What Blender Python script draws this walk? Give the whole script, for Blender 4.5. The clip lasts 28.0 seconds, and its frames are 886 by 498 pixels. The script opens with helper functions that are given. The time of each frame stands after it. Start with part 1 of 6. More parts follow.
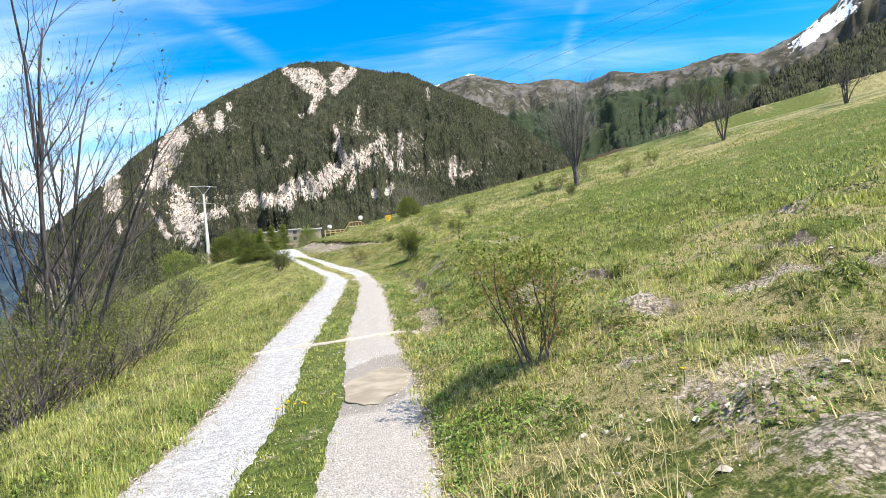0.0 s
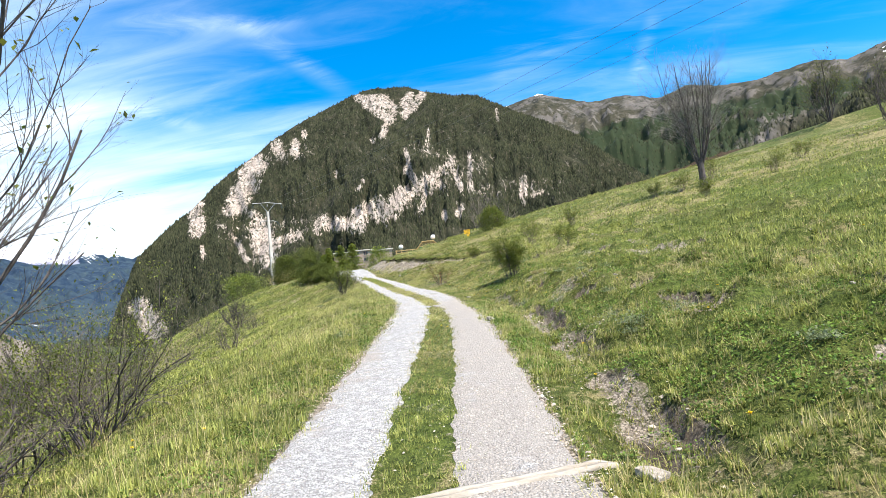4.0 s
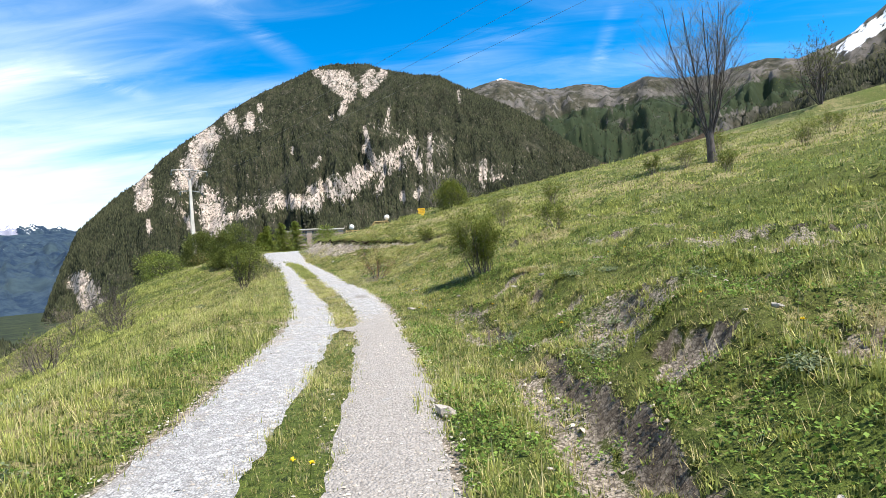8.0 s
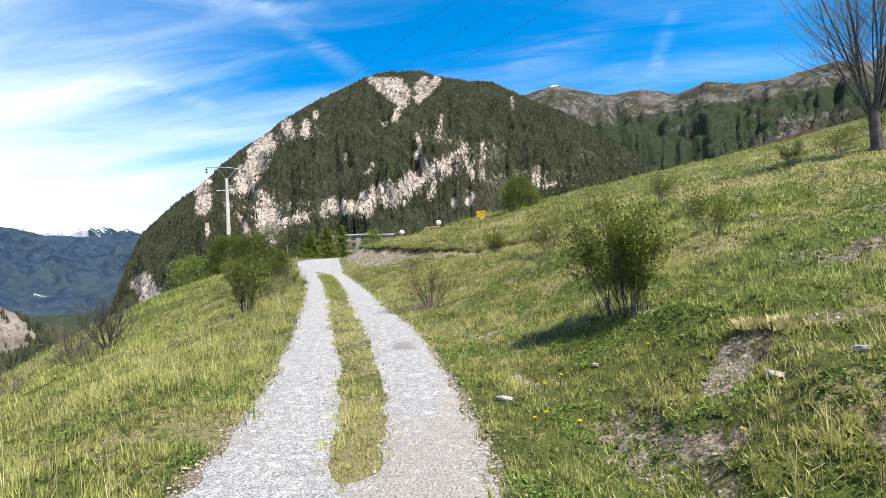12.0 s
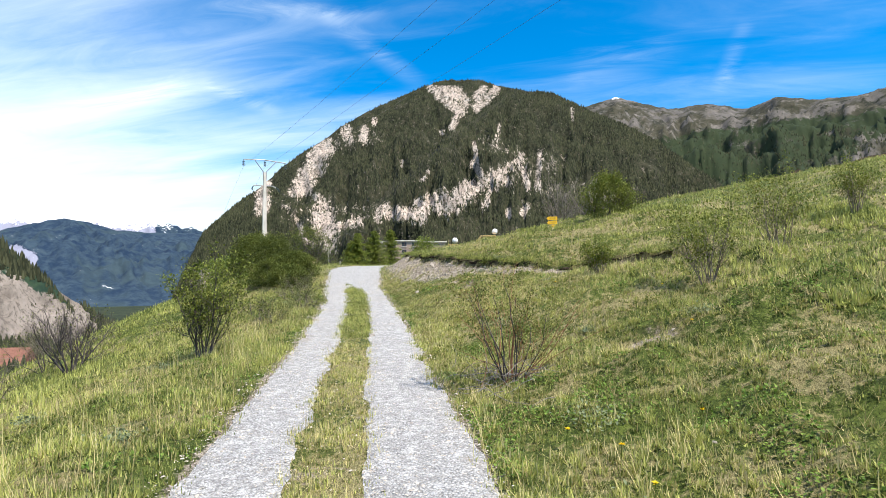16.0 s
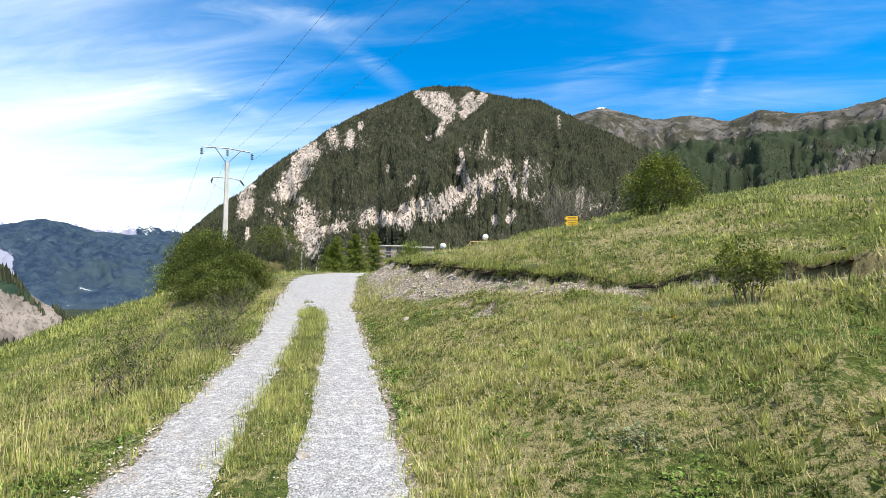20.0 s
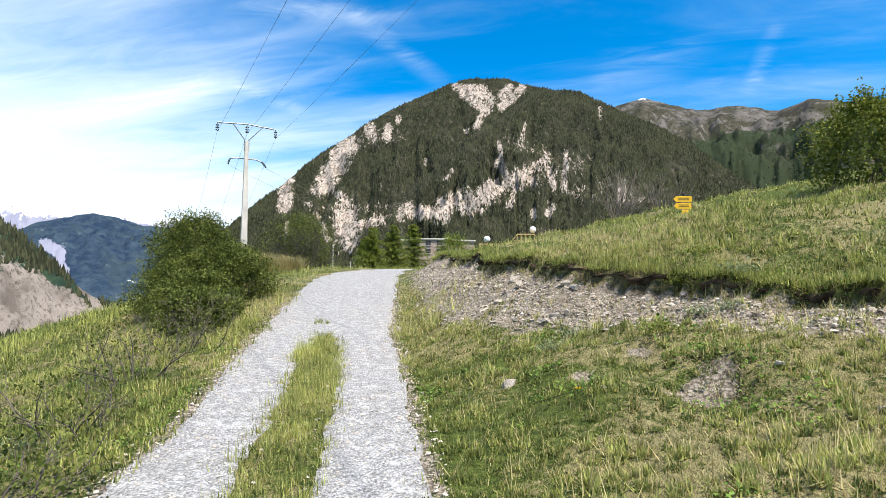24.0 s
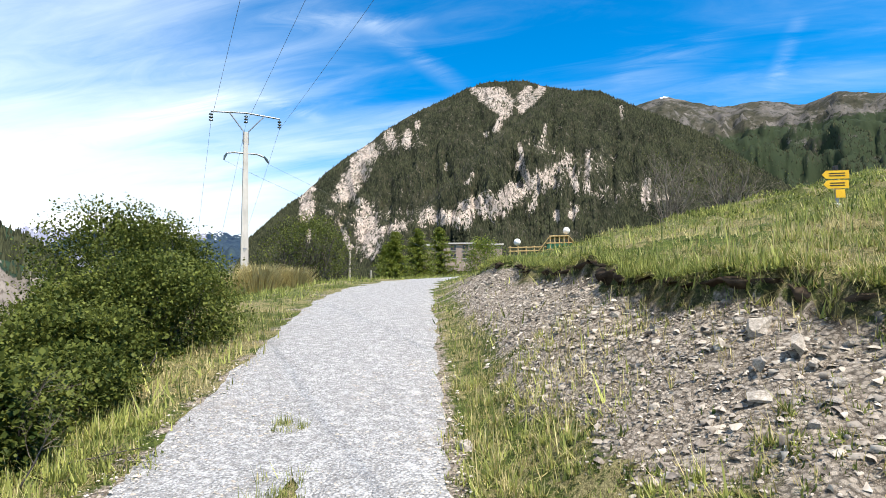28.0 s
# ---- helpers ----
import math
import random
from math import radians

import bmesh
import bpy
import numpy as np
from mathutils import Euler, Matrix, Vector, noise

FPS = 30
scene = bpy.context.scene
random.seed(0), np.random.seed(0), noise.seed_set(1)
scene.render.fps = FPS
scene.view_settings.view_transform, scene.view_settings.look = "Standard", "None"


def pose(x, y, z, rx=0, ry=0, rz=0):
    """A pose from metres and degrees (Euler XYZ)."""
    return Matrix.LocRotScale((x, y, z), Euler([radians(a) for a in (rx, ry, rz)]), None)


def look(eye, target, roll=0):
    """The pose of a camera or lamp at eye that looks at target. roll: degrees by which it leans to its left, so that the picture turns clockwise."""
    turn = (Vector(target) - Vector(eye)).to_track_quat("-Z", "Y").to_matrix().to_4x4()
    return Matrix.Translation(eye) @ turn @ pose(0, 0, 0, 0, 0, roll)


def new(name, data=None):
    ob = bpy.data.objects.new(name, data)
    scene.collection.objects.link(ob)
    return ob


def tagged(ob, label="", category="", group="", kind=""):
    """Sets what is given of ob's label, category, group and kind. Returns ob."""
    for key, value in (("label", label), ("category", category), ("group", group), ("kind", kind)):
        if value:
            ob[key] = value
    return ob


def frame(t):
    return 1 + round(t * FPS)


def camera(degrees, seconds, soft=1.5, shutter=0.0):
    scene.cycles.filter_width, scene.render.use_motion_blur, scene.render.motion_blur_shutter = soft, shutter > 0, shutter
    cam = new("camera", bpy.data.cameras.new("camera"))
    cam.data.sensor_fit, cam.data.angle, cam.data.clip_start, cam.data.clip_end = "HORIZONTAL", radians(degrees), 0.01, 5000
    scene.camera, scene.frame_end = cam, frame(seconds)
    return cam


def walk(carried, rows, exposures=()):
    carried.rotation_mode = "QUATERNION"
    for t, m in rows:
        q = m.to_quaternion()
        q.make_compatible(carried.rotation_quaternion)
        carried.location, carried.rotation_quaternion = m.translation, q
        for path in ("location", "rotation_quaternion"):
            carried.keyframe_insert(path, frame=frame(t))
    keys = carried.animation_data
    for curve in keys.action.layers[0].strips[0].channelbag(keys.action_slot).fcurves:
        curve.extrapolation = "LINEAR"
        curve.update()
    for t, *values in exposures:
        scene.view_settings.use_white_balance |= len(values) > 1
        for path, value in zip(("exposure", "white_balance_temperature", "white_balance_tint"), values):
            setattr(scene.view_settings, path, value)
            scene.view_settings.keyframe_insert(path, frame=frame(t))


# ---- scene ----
cam = camera(72.97, 28.0, soft=0.6)
PATH = [
    (0, -0.000, -0.000, 1.604, 1.07, 1.08, -5.50),
    (0.5, -0.104, 1.092, 1.623, 2.45, 1.44, -5.48),
    (1, -0.201, 2.194, 1.612, 4.25, 1.93, -4.70),
    (1.5, -0.431, 3.283, 1.641, 6.35, 2.30, -4.66),
    (2, -0.699, 4.294, 1.694, 8.65, 2.72, -4.47),
    (2.5, -0.980, 5.319, 1.729, 10.98, 3.06, -4.53),
    (3, -1.370, 6.207, 1.671, 11.62, 3.66, -5.53),
    (3.5, -1.587, 7.067, 1.664, 10.04, 3.96, -5.82),
    (4, -1.792, 8.139, 1.655, 7.52, 3.79, -5.84),
    (4.5, -1.941, 9.372, 1.511, 4.71, 3.58, -5.03),
    (6.5, -1.902, 14.138, 2.005, 3.32, 1.69, -4.68),
    (7, -2.022, 15.068, 2.057, 3.47, 1.76, -4.88),
    (7.5, -2.070, 15.864, 2.147, 3.66, 1.68, -4.53),
    (8, -2.265, 16.685, 2.120, 3.62, 1.75, -4.36),
    (8.5, -2.412, 17.524, 2.169, 4.27, 2.03, -4.59),
    (9, -2.559, 18.522, 2.264, 4.56, 2.35, -4.31),
    (9.5, -2.751, 19.440, 2.343, 5.86, 2.91, -4.26),
    (10, -2.850, 20.277, 2.394, 7.28, 3.11, -3.82),
    (10.5, -3.083, 21.097, 2.444, 8.47, 2.92, -3.57),
    (11, -3.273, 21.889, 2.510, 8.48, 2.80, -3.53),
    (11.5, -3.349, 22.789, 2.527, 8.39, 2.72, -3.48),
    (12, -3.529, 23.594, 2.547, 8.38, 2.74, -3.27),
    (12.5, -3.627, 24.490, 2.531, 8.59, 2.91, -2.89),
    (14.5, -4.255, 27.680, 2.793, 9.52, 3.61, -1.79),
    (15, -4.430, 28.596, 2.879, 11.27, 4.07, -1.05),
    (15.5, -4.693, 29.495, 2.947, 12.84, 3.92, -0.44),
    (16, -5.086, 30.291, 2.983, 13.32, 3.78, -0.56),
    (16.5, -5.354, 31.090, 2.956, 13.28, 3.40, -0.54),
    (17, -5.560, 31.904, 2.965, 13.17, 3.14, -0.51),
    (17.5, -5.827, 32.743, 3.047, 13.03, 3.14, -0.43),
    (18, -6.091, 33.593, 3.118, 12.85, 3.33, -0.57),
    (18.5, -6.348, 34.305, 3.172, 12.76, 3.67, -0.81),
    (19, -6.533, 35.002, 3.262, 12.64, 3.96, -0.50),
    (19.5, -6.737, 35.900, 3.307, 11.61, 4.26, -0.24),
    (20, -7.017, 36.747, 3.379, 11.86, 4.38, 0.14),
    (20.5, -7.308, 37.641, 3.382, 13.34, 3.91, 0.77),
    (21, -7.770, 38.485, 3.409, 15.31, 3.48, 1.13),
    (21.5, -8.092, 39.218, 3.441, 15.30, 3.46, 1.11),
    (23.5, -9.095, 42.292, 3.668, 15.24, 3.76, 0.65),
    (24, -9.394, 43.011, 3.773, 15.41, 3.79, 0.50),
    (24.5, -9.655, 43.757, 3.829, 15.34, 3.86, 0.74),
    (25, -9.960, 44.472, 3.833, 15.33, 3.85, 0.59),
    (25.5, -10.224, 45.173, 3.915, 15.53, 3.78, 0.50),
    (26, -10.468, 45.955, 3.963, 15.59, 3.67, 0.61),
    (26.5, -10.792, 46.666, 3.978, 15.99, 3.75, 0.47),
    (27, -11.028, 47.265, 4.021, 17.16, 3.93, 0.10),
    (27.5, -11.330, 47.899, 4.091, 17.44, 4.03, -0.20),
    (28, -11.667, 48.499, 4.175, 17.51, 4.27, -0.68),
]
walk(cam, [(t, pose(x, y, z, 0, 0, yaw) @ pose(0, 0, 0, 90 + p, 0, 0) @ pose(0, 0, 0, 0, 0, roll)) for t, x, y, z, yaw, p, roll in PATH],
     exposures=[(0, 1.16), (3, 1.10), (6.5, 0.98), (10, 0.86), (28, 0.82)])

# ---------------------------------------------------------------- world, sun
SUN_EL, SUN_AZ = 58.0, -116.0          # azimuth from +y, to the left positive
sun_dir = Vector((-math.sin(radians(SUN_AZ)) * math.cos(radians(SUN_EL)), math.cos(radians(SUN_AZ)) * math.cos(radians(SUN_EL)), math.sin(radians(SUN_EL))))
sun = new("sun", bpy.data.lights.new("sun", "SUN"))
sun.data.energy, sun.data.angle, sun.data.color = 5.0, radians(0.53), (1.0, 0.92, 0.80)
sun.matrix_world = look(sun_dir * 100, (0, 0, 0))


class Nodes:
    """Short hand for building node trees."""

    def __init__(self, tree):
        self.tree = tree

    def add(self, kind, ins=None):
        n = self.tree.nodes.new(kind)
        for k, v in (ins or {}).items():
            self.put(n, k, v)
        return n

    def put(self, n, key, v):
        sock = n.inputs[key]
        if isinstance(v, bpy.types.NodeSocket):
            self.tree.links.new(v, sock)
        elif isinstance(v, bpy.types.Node):
            self.tree.links.new(v.outputs[0], sock)
        else:
            sock.default_value = v

    def math(self, op, a, b=0.0, c=0.0, clamp=False):
        n = self.add("ShaderNodeMath", {0: a, 1: b, 2: c})
        n.operation, n.use_clamp = op, clamp
        return n.outputs[0]

    def noise(self, vec, scale, detail=4.0, rough=0.55, distortion=0.0):
        return self.add("ShaderNodeTexNoise", {"Vector": vec, "Scale": scale, "Detail": detail, "Roughness": rough, "Distortion": distortion}).outputs[0]

    def step(self, x, lo, hi):
        n = self.add("ShaderNodeMapRange", {"Value": x, "From Min": lo, "From Max": hi})
        n.interpolation_type = "SMOOTHSTEP"
        return n.outputs[0]

    def mix(self, f, a, b, mode="MIX"):
        n = self.add("ShaderNodeMix")
        n.data_type, n.blend_type = "RGBA", mode
        self.put(n, 0, f)
        for idx, v in ((6, a), (7, b)):
            if isinstance(v, (bpy.types.NodeSocket, bpy.types.Node)):
                self.put(n, idx, v)
            else:
                n.inputs[idx].default_value = (*v, 1.0) if len(v) == 3 else v
        return n.outputs[2]


def make_world():
    w = bpy.data.worlds.new("sky")
    w.use_nodes = True
    scene.world = w
    t = w.node_tree
    t.nodes.clear()
    n = Nodes(t)
    sky = n.add("ShaderNodeTexSky")
    sky.sky_type, sky.sun_disc = "NISHITA", False
    sky.sun_elevation, sky.sun_rotation = radians(SUN_EL), radians(-SUN_AZ)
    sky.altitude, sky.air_density, sky.dust_density, sky.ozone_density = 1300.0, 1.0, 0.6, 2.5
    d = n.add("ShaderNodeTexCoord").outputs["Generated"]
    sep = n.add("ShaderNodeSeparateXYZ", {0: d})
    x, y, z = sep.outputs
    # flat cloud layer: direction projected on a plane overhead
    zz = n.math("MAXIMUM", n.math("ADD", z, 0.12), 0.05)
    px, py = n.math("DIVIDE", x, zz), n.math("DIVIDE", y, zz)
    flat = n.add("ShaderNodeCombineXYZ", {0: px, 1: py, 2: 0.0}).outputs[0]
    m = n.add("ShaderNodeMapping", {"Vector": flat, "Rotation": (0, 0, radians(-25)), "Scale": (0.45, 1.5, 1)})
    veil = n.noise(m.outputs[0], 1.0, 5.0, 0.5, distortion=0.5)
    fine = n.noise(m.outputs[0], 3.5, 8.0, 0.65, distortion=1.2)
    az = n.math("ARCTAN2", n.math("MULTIPLY", x, -1.0), y)        # to the left positive
    leftness = n.step(az, radians(2), radians(48))
    low = n.step(z, 0.36, 0.05)
    cover = n.math("ADD", n.math("MULTIPLY", leftness, 0.27), n.math("MULTIPLY", n.math("MULTIPLY", leftness, low), 0.36))
    amount = n.step(n.math("ADD", n.math("ADD", n.math("MULTIPLY", veil, 0.75), n.math("MULTIPLY", fine, 0.22)), cover), 0.48, 1.02)
    # two thin streaks of cirrus and one small puff
    el = n.math("ARCSINE", z)
    total = amount
    for a0, e0, a1, e1, wid, power in ((25.5, 25.3, 15.2, 19.2, 0.75, 0.20), (51, 12.2, 35.7, 18.1, 0.7, 0.30), (35.7, 18.1, 28.5, 16.0, 0.5, 0.25), (1.3, 18.8, -9.3, 21.2, 1.2, 0.13), (-14.4, 21.8, -11.7, 16.4, 0.6, 0.20), (36, 24.3, 19, 25, 0.7, 0.28)):
        dx, dy = a1 - a0, e1 - e0
        ln = math.hypot(dx, dy)
        ua = n.math("SUBTRACT", n.math("MULTIPLY", az, 57.2958), a0)
        ue = n.math("SUBTRACT", n.math("MULTIPLY", el, 57.2958), e0)
        along = n.math("DIVIDE", n.math("ADD", n.math("MULTIPLY", ua, dx / ln), n.math("MULTIPLY", ue, dy / ln)), ln)
        off = n.math("ADD", n.math("MULTIPLY", ua, -dy / ln), n.math("MULTIPLY", ue, dx / ln))
        off = n.math("ABSOLUTE", n.math("ADD", off, n.math("MULTIPLY", n.math("SUBTRACT", fine, 0.5), 3.0 * wid)))
        band = n.math("MULTIPLY", n.step(off, 1.7 * wid, 0.0), n.math("MULTIPLY", n.step(along, -0.08, 0.15), n.step(along, 1.08, 0.8)))
        total = n.math("ADD", total, n.math("MULTIPLY", n.math("MULTIPLY", band, power), n.step(fine, 0.30, 0.72)))
    total = n.math("MINIMUM", n.math("MULTIPLY", total, n.step(z, -0.02, 0.03)), 0.97)
    blue = n.add("ShaderNodeHueSaturation", {"Color": sky.outputs[0], "Hue": 0.497, "Saturation": 1.5, "Value": 1.5})
    cloud = n.mix(total, blue.outputs[0], (6.6, 7.6, 8.5))
    bg = n.add("ShaderNodeBackground", {"Color": cloud, "Strength": 0.090})
    n.add("ShaderNodeOutputWorld", {"Surface": bg.outputs[0]})


make_world()

# ---------------------------------------------------------------- materials


def material(name, build, rough=0.85, bump=None, spec=0.3, **extra):
    """build(n, pos) -> (colour socket or tuple, height socket or None)."""
    m = bpy.data.materials.new(name)
    m.use_nodes = True
    t = m.node_tree
    t.nodes.clear()
    n = Nodes(t)
    pos = n.add("ShaderNodeTexCoord").outputs["Object"]
    col, height = build(n, pos)
    b = n.add("ShaderNodeBsdfPrincipled", {"Roughness": rough, "Specular IOR Level": spec})
    if isinstance(col, tuple):
        b.inputs["Base Color"].default_value = (*col, 1)
    else:
        n.put(b, "Base Color", col)
    for k, v in extra.items():
        n.put(b, k.replace("_", " "), v)
    if height is not None:
        bp = n.add("ShaderNodeBump", {"Height": height, "Strength": bump or 0.5, "Distance": 0.02})
        n.put(b, "Normal", bp.outputs[0])
    n.add("ShaderNodeOutputMaterial", {"Surface": b.outputs[0]})
    return m


def attr(n, name):
    a = n.add("ShaderNodeAttribute")
    a.attribute_name = name
    return a.outputs["Fac"]


def ground_look(n, pos):
    big = n.noise(pos, 0.22, 4)
    mid = n.noise(pos, 1.6, 5, 0.65)
    tuft = n.noise(pos, 9.0, 5, 0.75)
    fine = n.noise(pos, 42.0, 4, 0.75)
    grit = n.noise(pos, 120.0, 3, 0.75)
    m = n.add("ShaderNodeMapping", {"Vector": pos, "Rotation": (0, 0, 0.6), "Scale": (1.0, 0.22, 1.0)})
    stalk = n.noise(m.outputs[0], 85.0, 4, 0.7, distortion=1.5)
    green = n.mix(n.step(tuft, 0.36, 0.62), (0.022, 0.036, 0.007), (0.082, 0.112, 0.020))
    green = n.mix(n.step(fine, 0.48, 0.68), green, (0.13, 0.155, 0.033))
    green = n.mix(n.math("MULTIPLY", n.step(big, 0.45, 0.65), 0.4), green, (0.080, 0.075, 0.022))
    straw = n.mix(n.step(stalk, 0.36, 0.66), (0.088, 0.075, 0.030), (0.34, 0.30, 0.145))
    dry = n.math("ADD", attr(n, "dry"), n.math("ADD", n.math("MULTIPLY", n.math("SUBTRACT", tuft, 0.5), 1.5), n.math("MULTIPLY", n.math("SUBTRACT", mid, 0.5), 0.9)))
    col = n.mix(n.step(dry, 0.44, 0.62), green, straw)
    # near-black specks stand for shade between the tufts, put into the colour
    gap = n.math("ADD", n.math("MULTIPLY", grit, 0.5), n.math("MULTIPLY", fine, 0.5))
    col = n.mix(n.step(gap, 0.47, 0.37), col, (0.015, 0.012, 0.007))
    crumbs = n.add("ShaderNodeTexVoronoi", {"Vector": pos, "Scale": 34.0, "Randomness": 1.0})
    lump = n.add("ShaderNodeSeparateColor", {0: crumbs.outputs["Color"]}).outputs[0]
    soil = n.mix(lump, (0.095, 0.075, 0.056), (0.45, 0.39, 0.32))
    soil = n.mix(n.step(grit, 0.42, 0.66), soil, (0.36, 0.305, 0.24))
    soil = n.mix(n.math("MULTIPLY", n.step(crumbs.outputs["Distance"], 0.40, 0.75), 0.7), soil, (0.045, 0.036, 0.027))
    soil = n.mix(n.math("MULTIPLY", n.step(mid, 0.55, 0.68), 0.7), soil, (0.15, 0.12, 0.09))
    bare = attr(n, "bare")
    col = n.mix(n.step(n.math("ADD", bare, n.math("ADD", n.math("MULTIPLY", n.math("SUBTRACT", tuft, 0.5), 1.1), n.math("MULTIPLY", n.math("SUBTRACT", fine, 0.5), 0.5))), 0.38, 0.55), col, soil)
    # raw soil and the shade under turf edges share this near-black colour
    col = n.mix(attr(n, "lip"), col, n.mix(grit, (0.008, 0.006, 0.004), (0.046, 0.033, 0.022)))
    wood = n.mix(n.step(n.noise(pos, 0.05, 6, 0.7), 0.4, 0.62), (0.011, 0.018, 0.009), (0.040, 0.050, 0.020))
    col = n.mix(attr(n, "wild"), col, wood)
    return col, n.math("ADD", n.math("ADD", fine, n.math("MULTIPLY", grit, 0.5)), n.math("MULTIPLY", tuft, 1.2))


def gravel_look(n, pos):
    v = n.add("ShaderNodeTexVoronoi", {"Vector": pos, "Scale": 44.0, "Randomness": 1.0})
    v2 = n.add("ShaderNodeTexVoronoi", {"Vector": pos, "Scale": 90.0, "Randomness": 1.0})
    tone = n.noise(pos, 30.0, 5, 0.75)
    wide = n.noise(pos, 0.7, 4, 0.6)
    damp = n.noise(pos, 3.0, 6, 0.7)
    stone = n.mix(n.add("ShaderNodeSeparateColor", {0: v.outputs["Color"]}).outputs[0], (0.22, 0.217, 0.213), (0.53, 0.525, 0.515))
    small = n.mix(n.add("ShaderNodeSeparateColor", {0: v2.outputs["Color"]}).outputs[1], (0.16, 0.156, 0.152), (0.50, 0.493, 0.483))
    stone = n.mix(n.step(tone, 0.42, 0.55), stone, small)
    stone = n.mix(n.math("MULTIPLY", n.step(v.outputs["Distance"], 0.45, 0.85), 0.6), stone, (0.12, 0.115, 0.11))
    stone = n.mix(n.math("MULTIPLY", n.step(damp, 0.50, 0.66), 0.30), stone, (0.25, 0.24, 0.225))
    heap = n.noise(pos, 10.0, 4, 0.65)
    stone = n.mix(n.math("MULTIPLY", n.step(heap, 0.52, 0.66), 0.55), stone, (0.56, 0.553, 0.54))
    stone = n.mix(n.math("MULTIPLY", n.step(heap, 0.46, 0.34), 0.40), stone, (0.17, 0.165, 0.16))
    dust = n.mix(n.step(tone, 0.3, 0.7), (0.19, 0.166, 0.143), (0.40, 0.365, 0.325))
    earthy = n.math("ADD", attr(n, "earth"), n.math("ADD", n.math("MULTIPLY", n.math("SUBTRACT", wide, 0.5), 1.2), n.math("MULTIPLY", n.math("SUBTRACT", damp, 0.5), 1.6)))
    col = n.mix(n.math("MULTIPLY", n.step(earthy, 0.3, 0.75), 0.8), stone, dust)
    wet = n.step(n.math("ADD", attr(n, "wet"), n.math("MULTIPLY", n.math("SUBTRACT", damp, 0.5), 1.2)), 0.35, 0.65)
    col = n.mix(n.math("MULTIPLY", wet, 0.75), col, n.mix(tone, (0.11, 0.10, 0.085), (0.25, 0.225, 0.195)))
    return col, n.math("ADD", n.math("MULTIPLY", n.math("SUBTRACT", 1.0, v.outputs["Distance"]), 1.0), n.math("MULTIPLY", tone, 0.6))


def mountain_look(n, pos):
    mid = n.noise(pos, 0.05, 6, 0.65)
    m = n.add("ShaderNodeMapping", {"Vector": pos, "Scale": (1, 1, 0.22)})
    streak = n.noise(m.outputs[0], 0.15, 7, 0.7)
    crack = n.noise(m.outputs[0], 0.55, 5, 0.75)
    rock = n.mix(n.step(streak, 0.36, 0.58), (0.17, 0.137, 0.117), (0.47, 0.397, 0.343))
    rock = n.mix(n.step(crack, 0.47, 0.36), rock, (0.13, 0.11, 0.095))
    rock = n.mix(n.step(mid, 0.54, 0.68), rock, (0.31, 0.285, 0.26))
    wood = n.mix(n.step(mid, 0.35, 0.65), (0.012, 0.015, 0.008), (0.044, 0.043, 0.026))
    scrub = n.noise(pos, 0.26, 5, 0.75)
    rock = n.mix(n.step(scrub, 0.51, 0.58), rock, (0.035, 0.040, 0.022))
    wood = n.mix(n.step(n.math("ADD", n.math("MULTIPLY", scrub, 0.6), n.math("MULTIPLY", streak, 0.5)), 0.60, 0.70), wood, (0.20, 0.17, 0.14))
    r = n.math("ADD", attr(n, "rock"), n.math("ADD", n.math("MULTIPLY", n.math("SUBTRACT", streak, 0.5), 2.2), n.math("MULTIPLY", n.math("SUBTRACT", scrub, 0.5), 1.9)))
    return n.mix(n.step(r, 0.40, 0.62), wood, rock), n.math("MULTIPLY", streak, 200.0)


def alpine_look(n, pos):
    mid = n.noise(pos, 0.006, 7, 0.62)
    fine = n.noise(pos, 0.03, 6, 0.7)
    turf = n.mix(n.step(fine, 0.35, 0.7), (0.032, 0.033, 0.021), (0.071, 0.063, 0.046))
    col = n.mix(n.step(mid, 0.47, 0.6), turf, (0.102, 0.094, 0.086))
    col = n.mix(n.step(fine, 0.56, 0.64), col, (0.030, 0.033, 0.020))
    m = n.add("ShaderNodeMapping", {"Vector": pos, "Scale": (1, 1, 0.25)})
    rill = n.noise(m.outputs[0], 0.016, 7, 0.72)
    col = n.mix(n.step(rill, 0.47, 0.38), col, (0.022, 0.024, 0.017))
    col = n.mix(n.math("MULTIPLY", n.step(rill, 0.55, 0.64), 0.7), col, (0.17, 0.15, 0.135))
    wood = n.mix(fine, (0.013, 0.024, 0.012), (0.033, 0.043, 0.020))
    col = n.mix(n.step(n.math("ADD", attr(n, "wood"), n.math("MULTIPLY", n.math("SUBTRACT", fine, 0.5), 1.7)), 0.4, 0.62), col, wood)
    snow = n.step(n.math("ADD", attr(n, "snow"), n.math("MULTIPLY", n.math("SUBTRACT", fine, 0.5), 2.4)), 0.56, 0.66)
    return n.mix(snow, col, (0.86, 0.88, 0.92)), None


